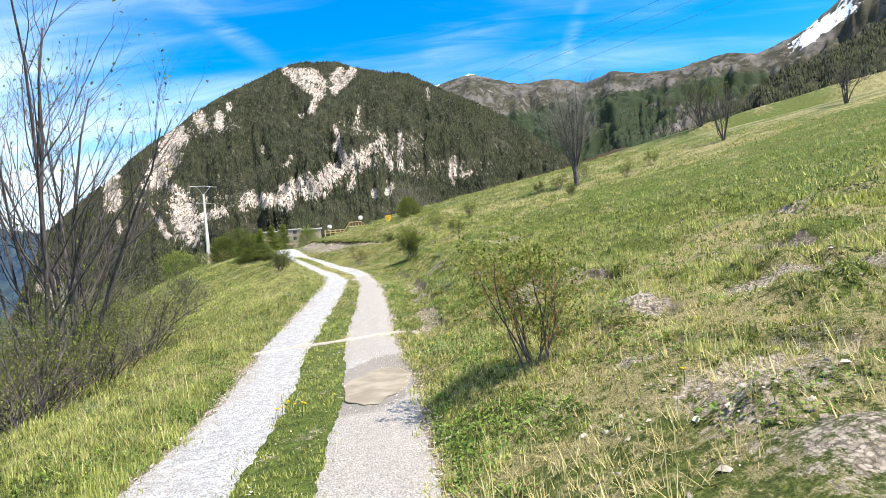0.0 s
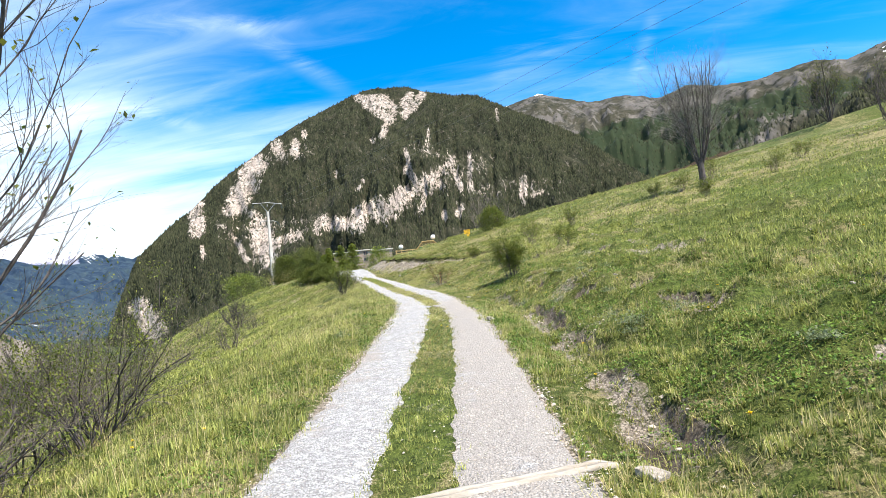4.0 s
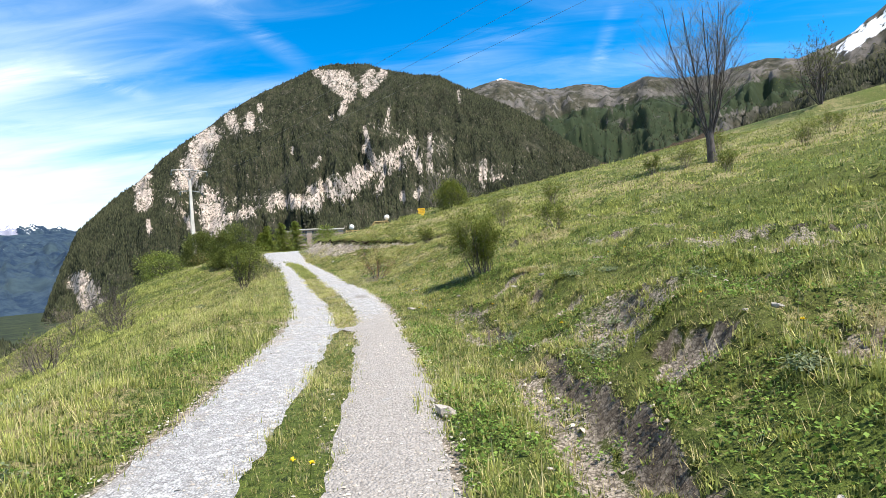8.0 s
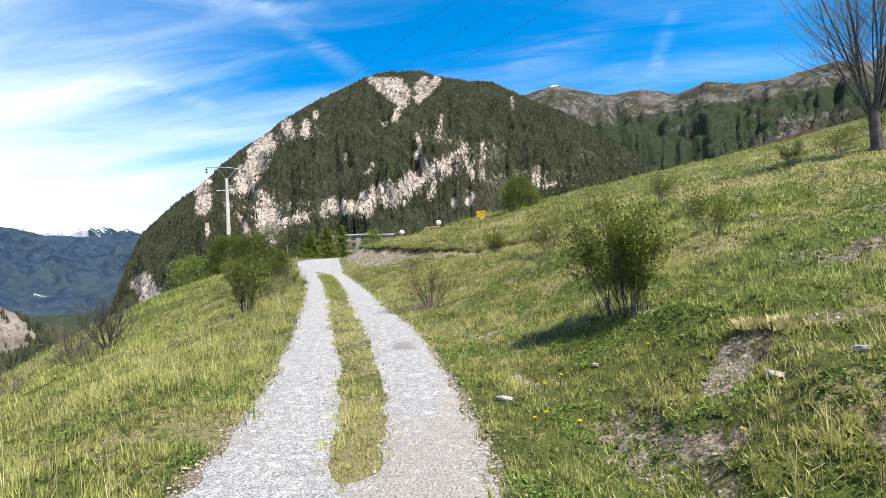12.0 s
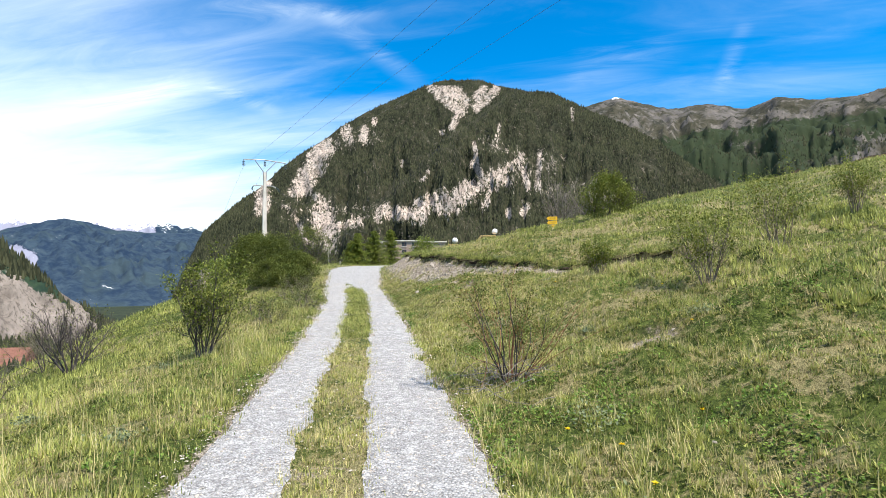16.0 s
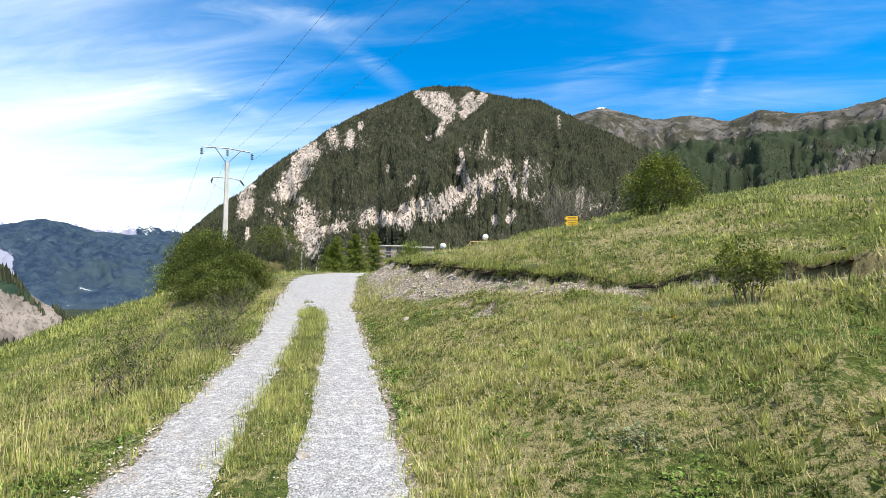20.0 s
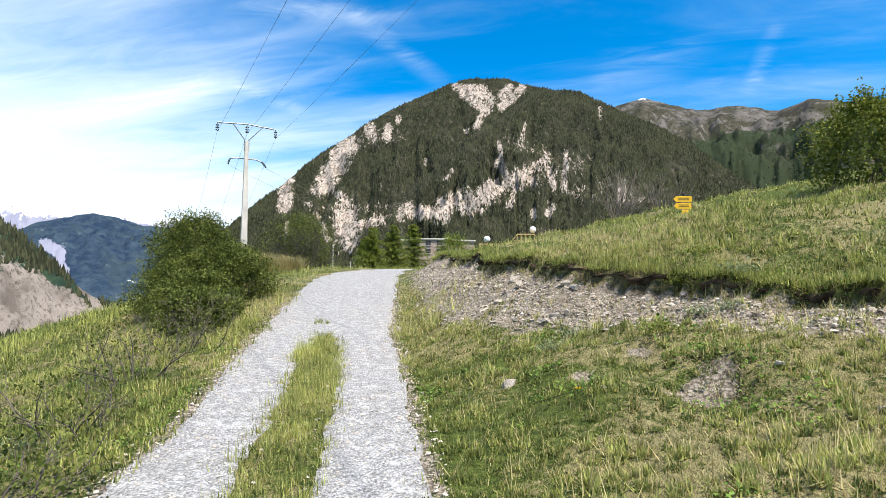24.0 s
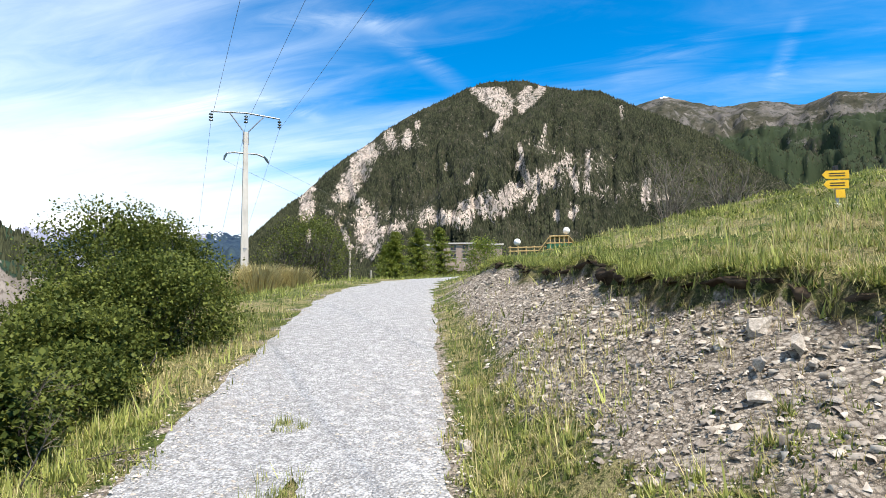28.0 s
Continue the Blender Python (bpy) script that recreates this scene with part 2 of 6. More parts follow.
def valley_look(n, pos):
    mid = n.noise(pos, 0.02, 6, 0.65)
    fine = n.noise(pos, 0.08, 6, 0.7)
    m = n.add("ShaderNodeMapping", {"Vector": pos, "Scale": (1, 1, 0.3)})
    streak = n.noise(m.outputs[0], 0.06, 6, 0.7)
    wood = n.mix(n.step(fine, 0.35, 0.68), (0.014, 0.029, 0.021), (0.036, 0.060, 0.032))
    rock = n.mix(n.step(streak, 0.35, 0.65), (0.104, 0.088, 0.074), (0.232, 0.200, 0.172))
    rock = n.mix(n.step(n.noise(m.outputs[0], 0.45, 6, 0.75), 0.50, 0.38), rock, (0.085, 0.072, 0.060))
    r = n.math("ADD", attr(n, "rock"), n.math("ADD", n.math("MULTIPLY", n.math("SUBTRACT", streak, 0.5), 1.8), n.math("MULTIPLY", n.math("SUBTRACT", fine, 0.5), 1.0)))
    col = n.mix(n.step(r, 0.4, 0.56), wood, rock)
    snow = n.step(n.math("ADD", attr(n, "snow"), n.math("MULTIPLY", n.math("SUBTRACT", fine, 0.5), 1.0)), 0.45, 0.6)
    return n.mix(snow, col, (0.88, 0.9, 0.94)), None


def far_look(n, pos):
    """Far hills with the blue haze of kilometres of air mixed into their colours."""
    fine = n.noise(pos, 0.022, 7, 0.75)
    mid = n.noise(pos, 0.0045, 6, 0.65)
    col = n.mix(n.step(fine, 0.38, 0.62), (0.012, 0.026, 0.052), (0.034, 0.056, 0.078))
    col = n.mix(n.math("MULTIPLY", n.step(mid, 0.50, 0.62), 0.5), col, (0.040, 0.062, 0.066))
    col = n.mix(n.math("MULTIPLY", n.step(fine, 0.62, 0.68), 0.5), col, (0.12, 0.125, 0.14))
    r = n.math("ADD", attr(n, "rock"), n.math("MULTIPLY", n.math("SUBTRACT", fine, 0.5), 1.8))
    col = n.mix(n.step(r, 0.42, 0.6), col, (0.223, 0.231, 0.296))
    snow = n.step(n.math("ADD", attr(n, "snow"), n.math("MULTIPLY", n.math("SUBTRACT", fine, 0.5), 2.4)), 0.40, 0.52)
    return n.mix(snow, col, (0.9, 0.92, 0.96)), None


def two_tone(a, b, scale, lo=0.35, hi=0.65, key="tone"):
    def build(n, pos):
        t = attr(n, key)
        f = n.noise(pos, scale, 3)
        return n.mix(n.math("ADD", n.math("MULTIPLY", t, 0.75), n.math("MULTIPLY", n.step(f, lo, hi), 0.25)), a, b), None
    return build


def leafy(name, a, b):
    """Thin leaves that let some light through."""
    m = material(name, two_tone(a, b, 3.0), rough=0.6, spec=0.15)
    t = m.node_tree
    n = Nodes(t)
    out = [x for x in t.nodes if x.type == "OUTPUT_MATERIAL"][0]
    bs = [x for x in t.nodes if x.type == "BSDF_PRINCIPLED"][0]
    col = bs.inputs["Base Color"].links[0].from_socket
    tr = n.add("ShaderNodeBsdfTranslucent", {"Color": col})
    mx = n.add("ShaderNodeMixShader", {0: 0.3, 1: bs.outputs[0], 2: tr.outputs[0]})
    t.links.new(mx.outputs[0], out.inputs[0])
    return m


def grain(a, b, scale=8.0, stretch=(1, 1, 0.15)):
    def build(n, pos):
        m = n.add("ShaderNodeMapping", {"Vector": pos, "Scale": stretch})
        f = n.noise(m.outputs[0], scale, 6, 0.65)
        g = n.noise(pos, scale * 0.2, 3)
        return n.mix(n.step(n.math("ADD", n.math("MULTIPLY", f, 0.7), n.math("MULTIPLY", g, 0.3)), 0.33, 0.67), a, b), f
    return build


MAT = {
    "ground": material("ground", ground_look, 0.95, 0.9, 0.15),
    "gravel": material("gravel", gravel_look, 0.9, 1.0, 0.2),
    "mountain": material("mountain", mountain_look, 0.95, None, 0.1),
    "alpine": material("alpine", alpine_look, 0.95, None, 0.1),
    "valley": material("valley", valley_look, 0.95, None, 0.1),
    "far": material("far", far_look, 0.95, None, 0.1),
    "grass": leafy("grass_blades", (0.040, 0.072, 0.014), (0.47, 0.485, 0.140)),
    "herb": leafy("herb_leaf", (0.045, 0.100, 0.012), (0.24, 0.35, 0.07)),
    "dry": leafy("dry_grass", (0.27, 0.215, 0.085), (0.66, 0.58, 0.29)),
    "leaf": leafy("leaf", (0.053, 0.087, 0.012), (0.220, 0.236, 0.046)),
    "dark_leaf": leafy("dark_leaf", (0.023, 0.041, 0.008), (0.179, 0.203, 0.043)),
    "silver_leaf": leafy("silver_leaf", (0.130, 0.166, 0.079), (0.245, 0.281, 0.158)),
    "conifer": leafy("conifer", (0.086, 0.130, 0.022), (0.274, 0.310, 0.065)),
    "forest": material("forest", two_tone((0.007, 0.010, 0.006), (0.052, 0.057, 0.030), 0.02), 0.95, None, 0.1),
    "bark": material("bark", grain((0.075, 0.064, 0.053), (0.225, 0.195, 0.165), 14.0), 0.9, 0.6, 0.2),
    "pale_bark": material("pale_bark", grain((0.128, 0.112, 0.104), (0.288, 0.264, 0.256), 14.0), 0.9, 0.6, 0.2),
    "dark_bark": material("dark_bark", grain((0.034, 0.030, 0.028), (0.125, 0.108, 0.10), 14.0), 0.9, 0.6, 0.2),
    "twig": material("twig", grain((0.115, 0.090, 0.065), (0.245, 0.209, 0.166), 20.0), 0.9, None, 0.2),
    "red_twig": material("red_twig", grain((0.20, 0.09, 0.05), (0.36, 0.20, 0.11), 20.0), 0.9, None, 0.2),
    "stone": material("stone", grain((0.21, 0.182, 0.150), (0.47, 0.425, 0.365), 9.0, (1, 1, 1)), 0.9, 0.6, 0.2),
    "rubble": material("rubble", two_tone((0.13, 0.108, 0.088), (0.60, 0.54, 0.46), 30.0), 0.9, None, 0.2),
    "concrete": material("concrete", grain((0.391, 0.365, 0.323), (0.561, 0.527, 0.476), 3.0, (1, 1, 0.3)), 0.9, 0.4, 0.2),
    "steel": material("steel", grain((0.22, 0.23, 0.24), (0.34, 0.35, 0.36), 10.0), 0.5, None, 0.5, Metallic=0.8),
    "glass_dark": material("insulator", lambda n, p: ((0.035, 0.05, 0.045), None), 0.2, None, 0.5),
    "wire": material("wire", lambda n, p: ((0.06, 0.065, 0.07), None), 0.5, None, 0.4),
    "wood_pale": material("weathered_wood", grain((0.27, 0.235, 0.19), (0.50, 0.46, 0.40), 10.0, (0.1, 1, 1)), 0.85, 0.6, 0.25),
    "timber": material("timber", grain((0.42, 0.27, 0.11), (0.62, 0.44, 0.21), 6.0), 0.75, 0.3, 0.3),
    "yellow": material("yellow_paint", grain((0.72, 0.40, 0.012), (0.80, 0.48, 0.02), 5.0, (1, 1, 1)), 0.45, None, 0.4),
    "black": material("black_paint", lambda n, p: ((0.02, 0.02, 0.02), None), 0.5),
    "white": material("white_paint", grain((0.72, 0.72, 0.70), (0.82, 0.82, 0.80), 5.0, (1, 1, 1)), 0.5),
    "green_paint": material("green_paint", grain((0.05, 0.20, 0.11), (0.09, 0.28, 0.16), 5.0, (1, 1, 1)), 0.6),
    "wall": material("grey_render", grain((0.27, 0.205, 0.165), (0.38, 0.30, 0.25), 1.2, (1, 1, 1)), 0.9, 0.3, 0.2),
    "window": material("window_glass", lambda n, p: ((0.03, 0.035, 0.04), None), 0.35, None, 0.3),
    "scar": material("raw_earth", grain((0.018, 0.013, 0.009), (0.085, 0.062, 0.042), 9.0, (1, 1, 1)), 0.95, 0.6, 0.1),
    "rust": material("red_brown_roof", grain((0.13, 0.055, 0.038), (0.24, 0.115, 0.08), 2.0, (1, 1, 1)), 0.8),
    "petal": material("yellow_petal", lambda n, p: ((0.85, 0.62, 0.01), None), 0.6),
    "puddle": material("muddy_water", lambda n, p: (n.mix(n.step(n.noise(p, 2.2, 4), 0.35, 0.65), (0.25, 0.215, 0.165), (0.37, 0.325, 0.255)), None), 0.12, None, 0.5),
    "asphalt": material("asphalt", grain((0.22, 0.22, 0.21), (0.32, 0.32, 0.31), 0.5, (1, 1, 1)), 0.9),
}

# ---------------------------------------------------------------- mesh helpers


def mesh_of(name, verts, faces, mat=None, smooth=False, attrs=None):
    """One mesh from arrays; all faces have the same number of corners."""
    verts, faces = np.asarray(verts, np.float32), np.asarray(faces, np.int32)
    me = bpy.data.meshes.new(name)
    k = faces.shape[1]
    me.vertices.add(len(verts))
    me.vertices.foreach_set("co", verts.ravel())
    me.loops.add(faces.size)
    me.loops.foreach_set("vertex_index", faces.ravel())
    me.polygons.add(len(faces))
    me.polygons.foreach_set("loop_start", np.arange(len(faces), dtype=np.int32) * k)
    if smooth:
        me.polygons.foreach_set("use_smooth", np.ones(len(faces), bool))
    for key, values in (attrs or {}).items():
        me.attributes.new(key, "FLOAT", "POINT").data.foreach_set("value", np.asarray(values, np.float32))
    me.update(calc_edges=True)
    if mat is not None:
        me.materials.append(MAT[mat])
    return me


def part(name, me, parent, label="", place=None):
    ob = new(name, me)
    ob.parent = parent
    if place is not None:
        ob.matrix_local = place
    return tagged(ob, label) if label else ob


def empty(name, x, y, z, label, category, group="", rz=0):
    ob = new(name)
    ob.empty_display_size = 0.2
    ob.matrix_world = pose(x, y, z, 0, 0, rz)
    return tagged(ob, label, category, group)


def bm_mesh(name, bm, mat, smooth=False):
    me = bpy.data.meshes.new(name)
    bm.to_mesh(me)
    bm.free()
    if smooth:
        me.polygons.foreach_set("use_smooth", np.ones(len(me.polygons), bool))
    me.materials.append(MAT[mat])
    return me


def box_mesh(name, sx, sy, sz, mat, bevel=0.01, at=(0, 0, 0)):
    """A bevelled block standing on z = at[2]."""
    bm = bmesh.new()
    bmesh.ops.create_cube(bm, size=1.0)
    for v in bm.verts:
        v.co = Vector((v.co.x * sx + at[0], v.co.y * sy + at[1], (v.co.z + 0.5) * sz + at[2]))
    if bevel:
        bmesh.ops.bevel(bm, geom=bm.edges[:], offset=bevel, segments=1, affect="EDGES")
    return bm_mesh(name, bm, mat)


class Tubes:
    """Collects tapered tubes (stems, twigs, wires) into one mesh."""

    def __init__(self):
        self.v, self.f, self.n = [], [], 0

    def add(self, pts, radii, sides=5):
        pts = np.asarray(pts, float)
        d = np.gradient(pts, axis=0)
        d /= np.linalg.norm(d, axis=1)[:, None] + 1e-9
        ref = np.array([0.0, 0.0, 1.0]) if abs(d[0, 2]) < 0.8 else np.array([1.0, 0.0, 0.0])
        a = np.cross(d, ref)
        a /= np.linalg.norm(a, axis=1)[:, None] + 1e-9
        b = np.cross(d, a)
        ang = np.arange(sides) * 2 * np.pi / sides
        ring = pts[:, None] + np.asarray(radii, float)[:, None, None] * (np.cos(ang)[None, :, None] * a[:, None] + np.sin(ang)[None, :, None] * b[:, None])
        self.v.append(ring.reshape(-1, 3))
        k = len(pts)
        i, j = np.meshgrid(np.arange(k - 1), np.arange(sides), indexing="ij")
        j2 = (j + 1) % sides
        q = np.stack([i * sides + j, i * sides + j2, (i + 1) * sides + j2, (i + 1) * sides + j], -1).reshape(-1, 4)
        self.f.append(q + self.n)
        self.n += k * sides

    def mesh(self, name, mat, smooth=True):
        return mesh_of(name, np.concatenate(self.v), np.concatenate(self.f), mat, smooth)


def scatter_mesh(name, tv, tf, pos, yaw, tilt, size, mat, tone=None, normal_up=True, smooth=False, lean_dir=None):
    """Copies of a small template joined into one mesh. size: (n,) or (n, 3)."""
    tv, tf = np.asarray(tv, np.float32), np.asarray(tf, np.int32)
    n, k = len(pos), len(tv)
    size = np.asarray(size, np.float32)
    if size.ndim == 1:
        size = np.repeat(size[:, None], 3, 1)
    p = tv[None] * size[:, None]
    ct, st = np.cos(tilt)[:, None], np.sin(tilt)[:, None]
    y, z = p[..., 1] * ct - p[..., 2] * st, p[..., 1] * st + p[..., 2] * ct
    x = p[..., 0]
    cy, sy = np.cos(yaw)[:, None], np.sin(yaw)[:, None]
    out = np.stack([x * cy - y * sy, x * sy + y * cy, z], -1) + np.asarray(pos)[:, None]
    faces = (tf[None] + (np.arange(n) * k)[:, None, None]).reshape(-1, tf.shape[1])
    tone = np.random.rand(n) if tone is None else tone
    return mesh_of(name, out.reshape(-1, 3), faces, mat, smooth, {"tone": np.repeat(tone, k)})


TABLES = {}


def noise_table(key):
    if key not in TABLES:
        TABLES[key] = np.random.RandomState(key).rand(256, 256) * 2 - 1
    return TABLES[key]


def value_noise(x, y, seed=0, octaves=4, rough=0.5):
    """Smooth noise about 0, in numpy."""
    out, amp, tot = np.zeros(np.broadcast(x, y).shape), 1.0, 0.0
    for o in range(octaves):
        table = noise_table(seed * 17 + o)
        xi, yi = np.floor(x).astype(int), np.floor(y).astype(int)
        fx, fy = x - xi, y - yi
        fx, fy = fx * fx * (3 - 2 * fx), fy * fy * (3 - 2 * fy)
        t = lambda a, b: table[(xi + a) % 256, (yi + b) % 256]
        out = out + amp * ((t(0, 0) * (1 - fx) + t(1, 0) * fx) * (1 - fy) + (t(0, 1) * (1 - fx) + t(1, 1) * fx) * fy)
        tot += amp
        amp *= rough
        x, y = x * 2.03 + 11.7, y * 2.03 + 5.3
    return out / tot


def smooth01(x, lo, hi):
    t = np.clip((x - lo) / (hi - lo), 0, 1)
    return t * t * (3 - 2 * t)


# ---------------------------------------------------------------- the lie of the land
# Centre line of the track: x, y, z
SPINE = np.array([(-0.3, -14, -0.45), (-0.6, -6, -0.35), (-1.25, 0, -0.28), (-2.05, 7.6, -0.14), (-2.9, 13, 0.12), (-3.9, 21.7, 0.82), (-4.95, 27.8, 1.13), (-6.1, 31.8, 1.40),
                  (-8.3, 37.8, 1.80), (-9.6, 41.5, 2.10), (-11.9, 47.5, 2.64), (-13.9, 52.3, 3.08), (-15.2, 55.7, 3.48), (-17.0, 60.4, 3.95), (-19.2, 67, 4.42), (-21.2, 76, 4.85), (-21.9, 89, 5.35), (-19, 103, 6.2), (-13, 118, 7.6)])


def catmull(points, step=0.6):
    out = []
    p = np.vstack([2 * points[0] - points[1], points, 2 * points[-1] - points[-2]])
    for i in range(1, len(p) - 2):
        n = max(2, int(np.linalg.norm(p[i + 1] - p[i]) / step))
        t = np.linspace(0, 1, n, endpoint=False)[:, None]
        a, b, c, d = p[i - 1], p[i], p[i + 1], p[i + 2]
        out.append(0.5 * (2 * b + (c - a) * t + (2 * a - 5 * b + 4 * c - d) * t ** 2 + (3 * b - a - 3 * c + d) * t ** 3))
    return np.vstack(out + [points[-1:]])


LINE = catmull(SPINE)
SEG = np.linalg.norm(np.diff(LINE[:, :2], axis=0), axis=1)
ARC = np.r_[0, np.cumsum(SEG)] - 16.0          # metres along the track


def along(s):
    """Place and direction of the centre line."""
    x, y, z = (np.interp(s, ARC, LINE[:, k]) for k in range(3))
    e = 0.4
    dx = np.interp(s + e, ARC, LINE[:, 0]) - np.interp(s - e, ARC, LINE[:, 0])
    dy = np.interp(s + e, ARC, LINE[:, 1]) - np.interp(s - e, ARC, LINE[:, 1])
    l = np.hypot(dx, dy)
    return x, y, z, dx / l, dy / l


def track_offset(x, y, i):
    """Squared distance to segment i of the centre line, place along it, side and height."""
    a, b = LINE[i], LINE[i + 1]
    dx, dy = b[..., 0] - a[..., 0], b[..., 1] - a[..., 1]
    l2 = dx * dx + dy * dy
    lo, hi = np.where(i == 0, -1e9, 0.0), np.where(i == len(LINE) - 2, 1e9, 1.0)
    t = np.clip(((x - a[..., 0]) * dx + (y - a[..., 1]) * dy) / l2, lo, hi)
    vx, vy = x - a[..., 0] - t * dx, y - a[..., 1] - t * dy
    d = vx * vx + vy * vy
    return d, ARC[i] + np.clip(t, -40, 60) * np.sqrt(l2), np.sqrt(d) * np.sign(vx * dy - vy * dx), a[..., 2] + np.clip(t, 0, 1) * (b[..., 2] - a[..., 2])


def best_segment(x, y, choices):
    best = np.full(x.shape, 1e18)
    out = [np.zeros(x.shape) for _ in range(3)]
    which = np.zeros(x.shape, int)
    for i in choices:
        i = np.broadcast_to(np.clip(i, 0, len(LINE) - 2), x.shape)
        d, *vals = track_offset(x, y, i)
        m = d < best
        best[m], which[m] = d[m], i[m]
        for o, v in zip(out, vals):
            o[m] = v[m]
    return which, out


CELL, GRID_X, GRID_Y = 0.5, -70.0, -20.0
GRID = best_segment(*np.meshgrid(GRID_X + CELL * (np.arange(260) + 0.5), GRID_Y + CELL * (np.arange(300) + 0.5), indexing="ij"), range(len(LINE) - 1))[0]


def to_track(x, y):
    """Metres along the track, metres to its right, and the track's height there."""
    x, y = np.asarray(x, float), np.asarray(y, float)
    shape = x.shape
    x, y = x.ravel(), y.ravel()
    gi, gj = np.floor((x - GRID_X) / CELL), np.floor((y - GRID_Y) / CELL)
    near = (gi >= 0) & (gi < 260) & (gj >= 0) & (gj < 300)
    out = [np.zeros(len(x)) for _ in range(3)]
    if near.any():
        k = GRID[gi[near].astype(int), gj[near].astype(int)]
        for o, v in zip(out, best_segment(x[near], y[near], [k + d for d in (0, -1, 1, -2, 2)])[1]):
            o[near] = v
    if not near.all():
        for o, v in zip(out, best_segment(x[~near], y[~near], range(len(LINE) - 1))[1]):
            o[~near] = v
    return tuple(o.reshape(shape) for o in out)


RIGHT_U = np.array([0, 1.5, 2.2, 3.0, 3.8, 5.0, 8.0, 12.0, 22.0, 45.0, 90.0])
RIGHT_S = np.array([0, 13, 19, 32, 44, 52, 75, 100])
RIGHT_Z = np.array([
    (0, 0, 0.15, 0.38, 0.60, 0.80, 1.40, 2.10, 4.1, 9.0, 18.5),
    (0, 0, 0.40, 0.58, 0.75, 0.95, 1.45, 2.10, 4.1, 9.0, 18.5),
    (0, 0, -0.02, 0.28, 0.62, 0.80, 1.35, 2.00, 4.0, 9.0, 18.5),
    (0, 0, -0.05, 0.15, 0.58, 0.75, 1.20, 1.90, 4.0, 9.0, 18.5),
    (0, 0, 0.06, 0.22, 0.45, 0.90, 1.55, 2.10, 4.3, 9.2, 18.5),
    (0, 0, 0.14, 0.38, 0.58, 0.85, 1.50, 2.40, 4.7, 9.6, 18.5),
    (0, 0, 0.10, 0.35, 0.60, 0.95, 1.75, 2.70, 4.7, 9.0, 17.0),
    (0, 0, 0.10, 0.30, 0.50, 0.80, 1.40, 2.20, 4.2, 8.5, 16.0)])
LEFT_U = np.array([0, 1.5, 2.3, 3.2, 6.0, 10.0, 13.0, 17.0, 30.0, 60.0, 200.0])
LEFT_S = np.array([0, 20, 34, 44, 56, 70, 90])
LEFT_Z = np.array([
    (0, 0, -0.02, -0.15, -0.9, -2.1, -3.5, -5.8, -13.5, -22, -31),
    (0, 0, 0.03, -0.12, -0.95, -2.4, -4.1, -6.4, -14.0, -22, -31),
    (0, 0, 0.06, -0.08, -0.95, -2.45, -4.2, -6.5, -14.0, -22, -31),
    (0, 0, -0.15, -0.35, -1.1, -2.5, -4.2, -6.5, -14.0, -22, -31),
    (0, 0, -0.10, -0.35, -1.4, -2.9, -4.6, -6.8, -14.0, -22, -31),
    (0, 0, 0.05, 0.02, -0.5, -1.7, -3.0, -5.0, -12.5, -22, -31),
    (0, 0, 0.05, 0.0, -0.2, -0.9, -1.8, -3.5, -10.5, -21, -31)])


def table2(s, u, S, U, Z):
    rows = np.stack([np.interp(u, U, row) for row in Z], 0)
    k = np.clip(np.searchsorted(S, s) - 1, 0, len(S) - 2)
    f = smooth01(s, S[k], S[k + 1])
    idx = np.indices(s.shape)
    return rows[(k, *idx)] * (1 - f) + rows[(k + 1, *idx)] * f


LIP_S = np.array([42.0, 45.2, 46.3, 49.5, 50.7, 52.8, 57.0, 63.0, 70.0])
LIP_U = np.array([8.6, 7.5, 5.9, 4.15, 3.6, 3.1, 2.9, 2.7, 2.6])
LIP_TOP = np.array([1.75, 1.42, 1.18, 1.15, 1.17, 1.13, 1.05, 0.8, 0.45])
SCREE_W = np.array([0.5, 0.8, 1.0, 1.7, 1.7, 1.4, 1.2, 1.2, 1.2])       # width of bare scree below the lip


EDGE_S = [0, 12, 20, 24, 28, 34, 42, 47, 51.5, 56, 62, 75]
EDGE_RIGHT = [1.42, 1.38, 1.15, 1.04, 1.08, 1.30, 1.12, 1.0, 0.98, 1.12, 1.35, 1.6]
EDGE_LEFT = [1.32, 1.30, 1.24, 1.20, 1.10, 0.95, 0.92, 0.92, 1.08, 1.20, 1.45, 1.6]
STRIP_S = [0, 16, 24, 34, 44, 48, 50.3, 51.8]
STRIP_LEFT = [0.36, 0.30, 0.15, 0.22, 0.20, 0.20, 0.26, 0.0]
STRIP_RIGHT = [0.44, 0.36, 0.24, 0.36, 0.31, 0.28, 0.20, 0.0]


def half_width(s):
    return np.interp(s, EDGE_S, EDGE_RIGHT)


def left_trim(s):
    return half_width(s) - np.interp(s, EDGE_S, EDGE_LEFT)


def strip_edge(s, side):
    """Half width of the grass strip on one side of the centre line, with a ragged edge."""
    w = np.interp(s, STRIP_S, STRIP_LEFT if side < 0 else STRIP_RIGHT) * (1 - np.exp(-((s - 25.8) / 0.30) ** 4))
    return np.where(w > 0.02, np.maximum(w + 0.11 * value_noise(s * 1.9, s * 0 + side * 3, 11, 5, 0.75), 0.03), 0.0)


PUDDLE = (-1.35, 9.0, float(to_track(np.array([-1.35]), np.array([8.6]))[2][0]))      # centre and water level


POOL = [-1.05, 13.75, 5.0]      # small hollow in the ditch


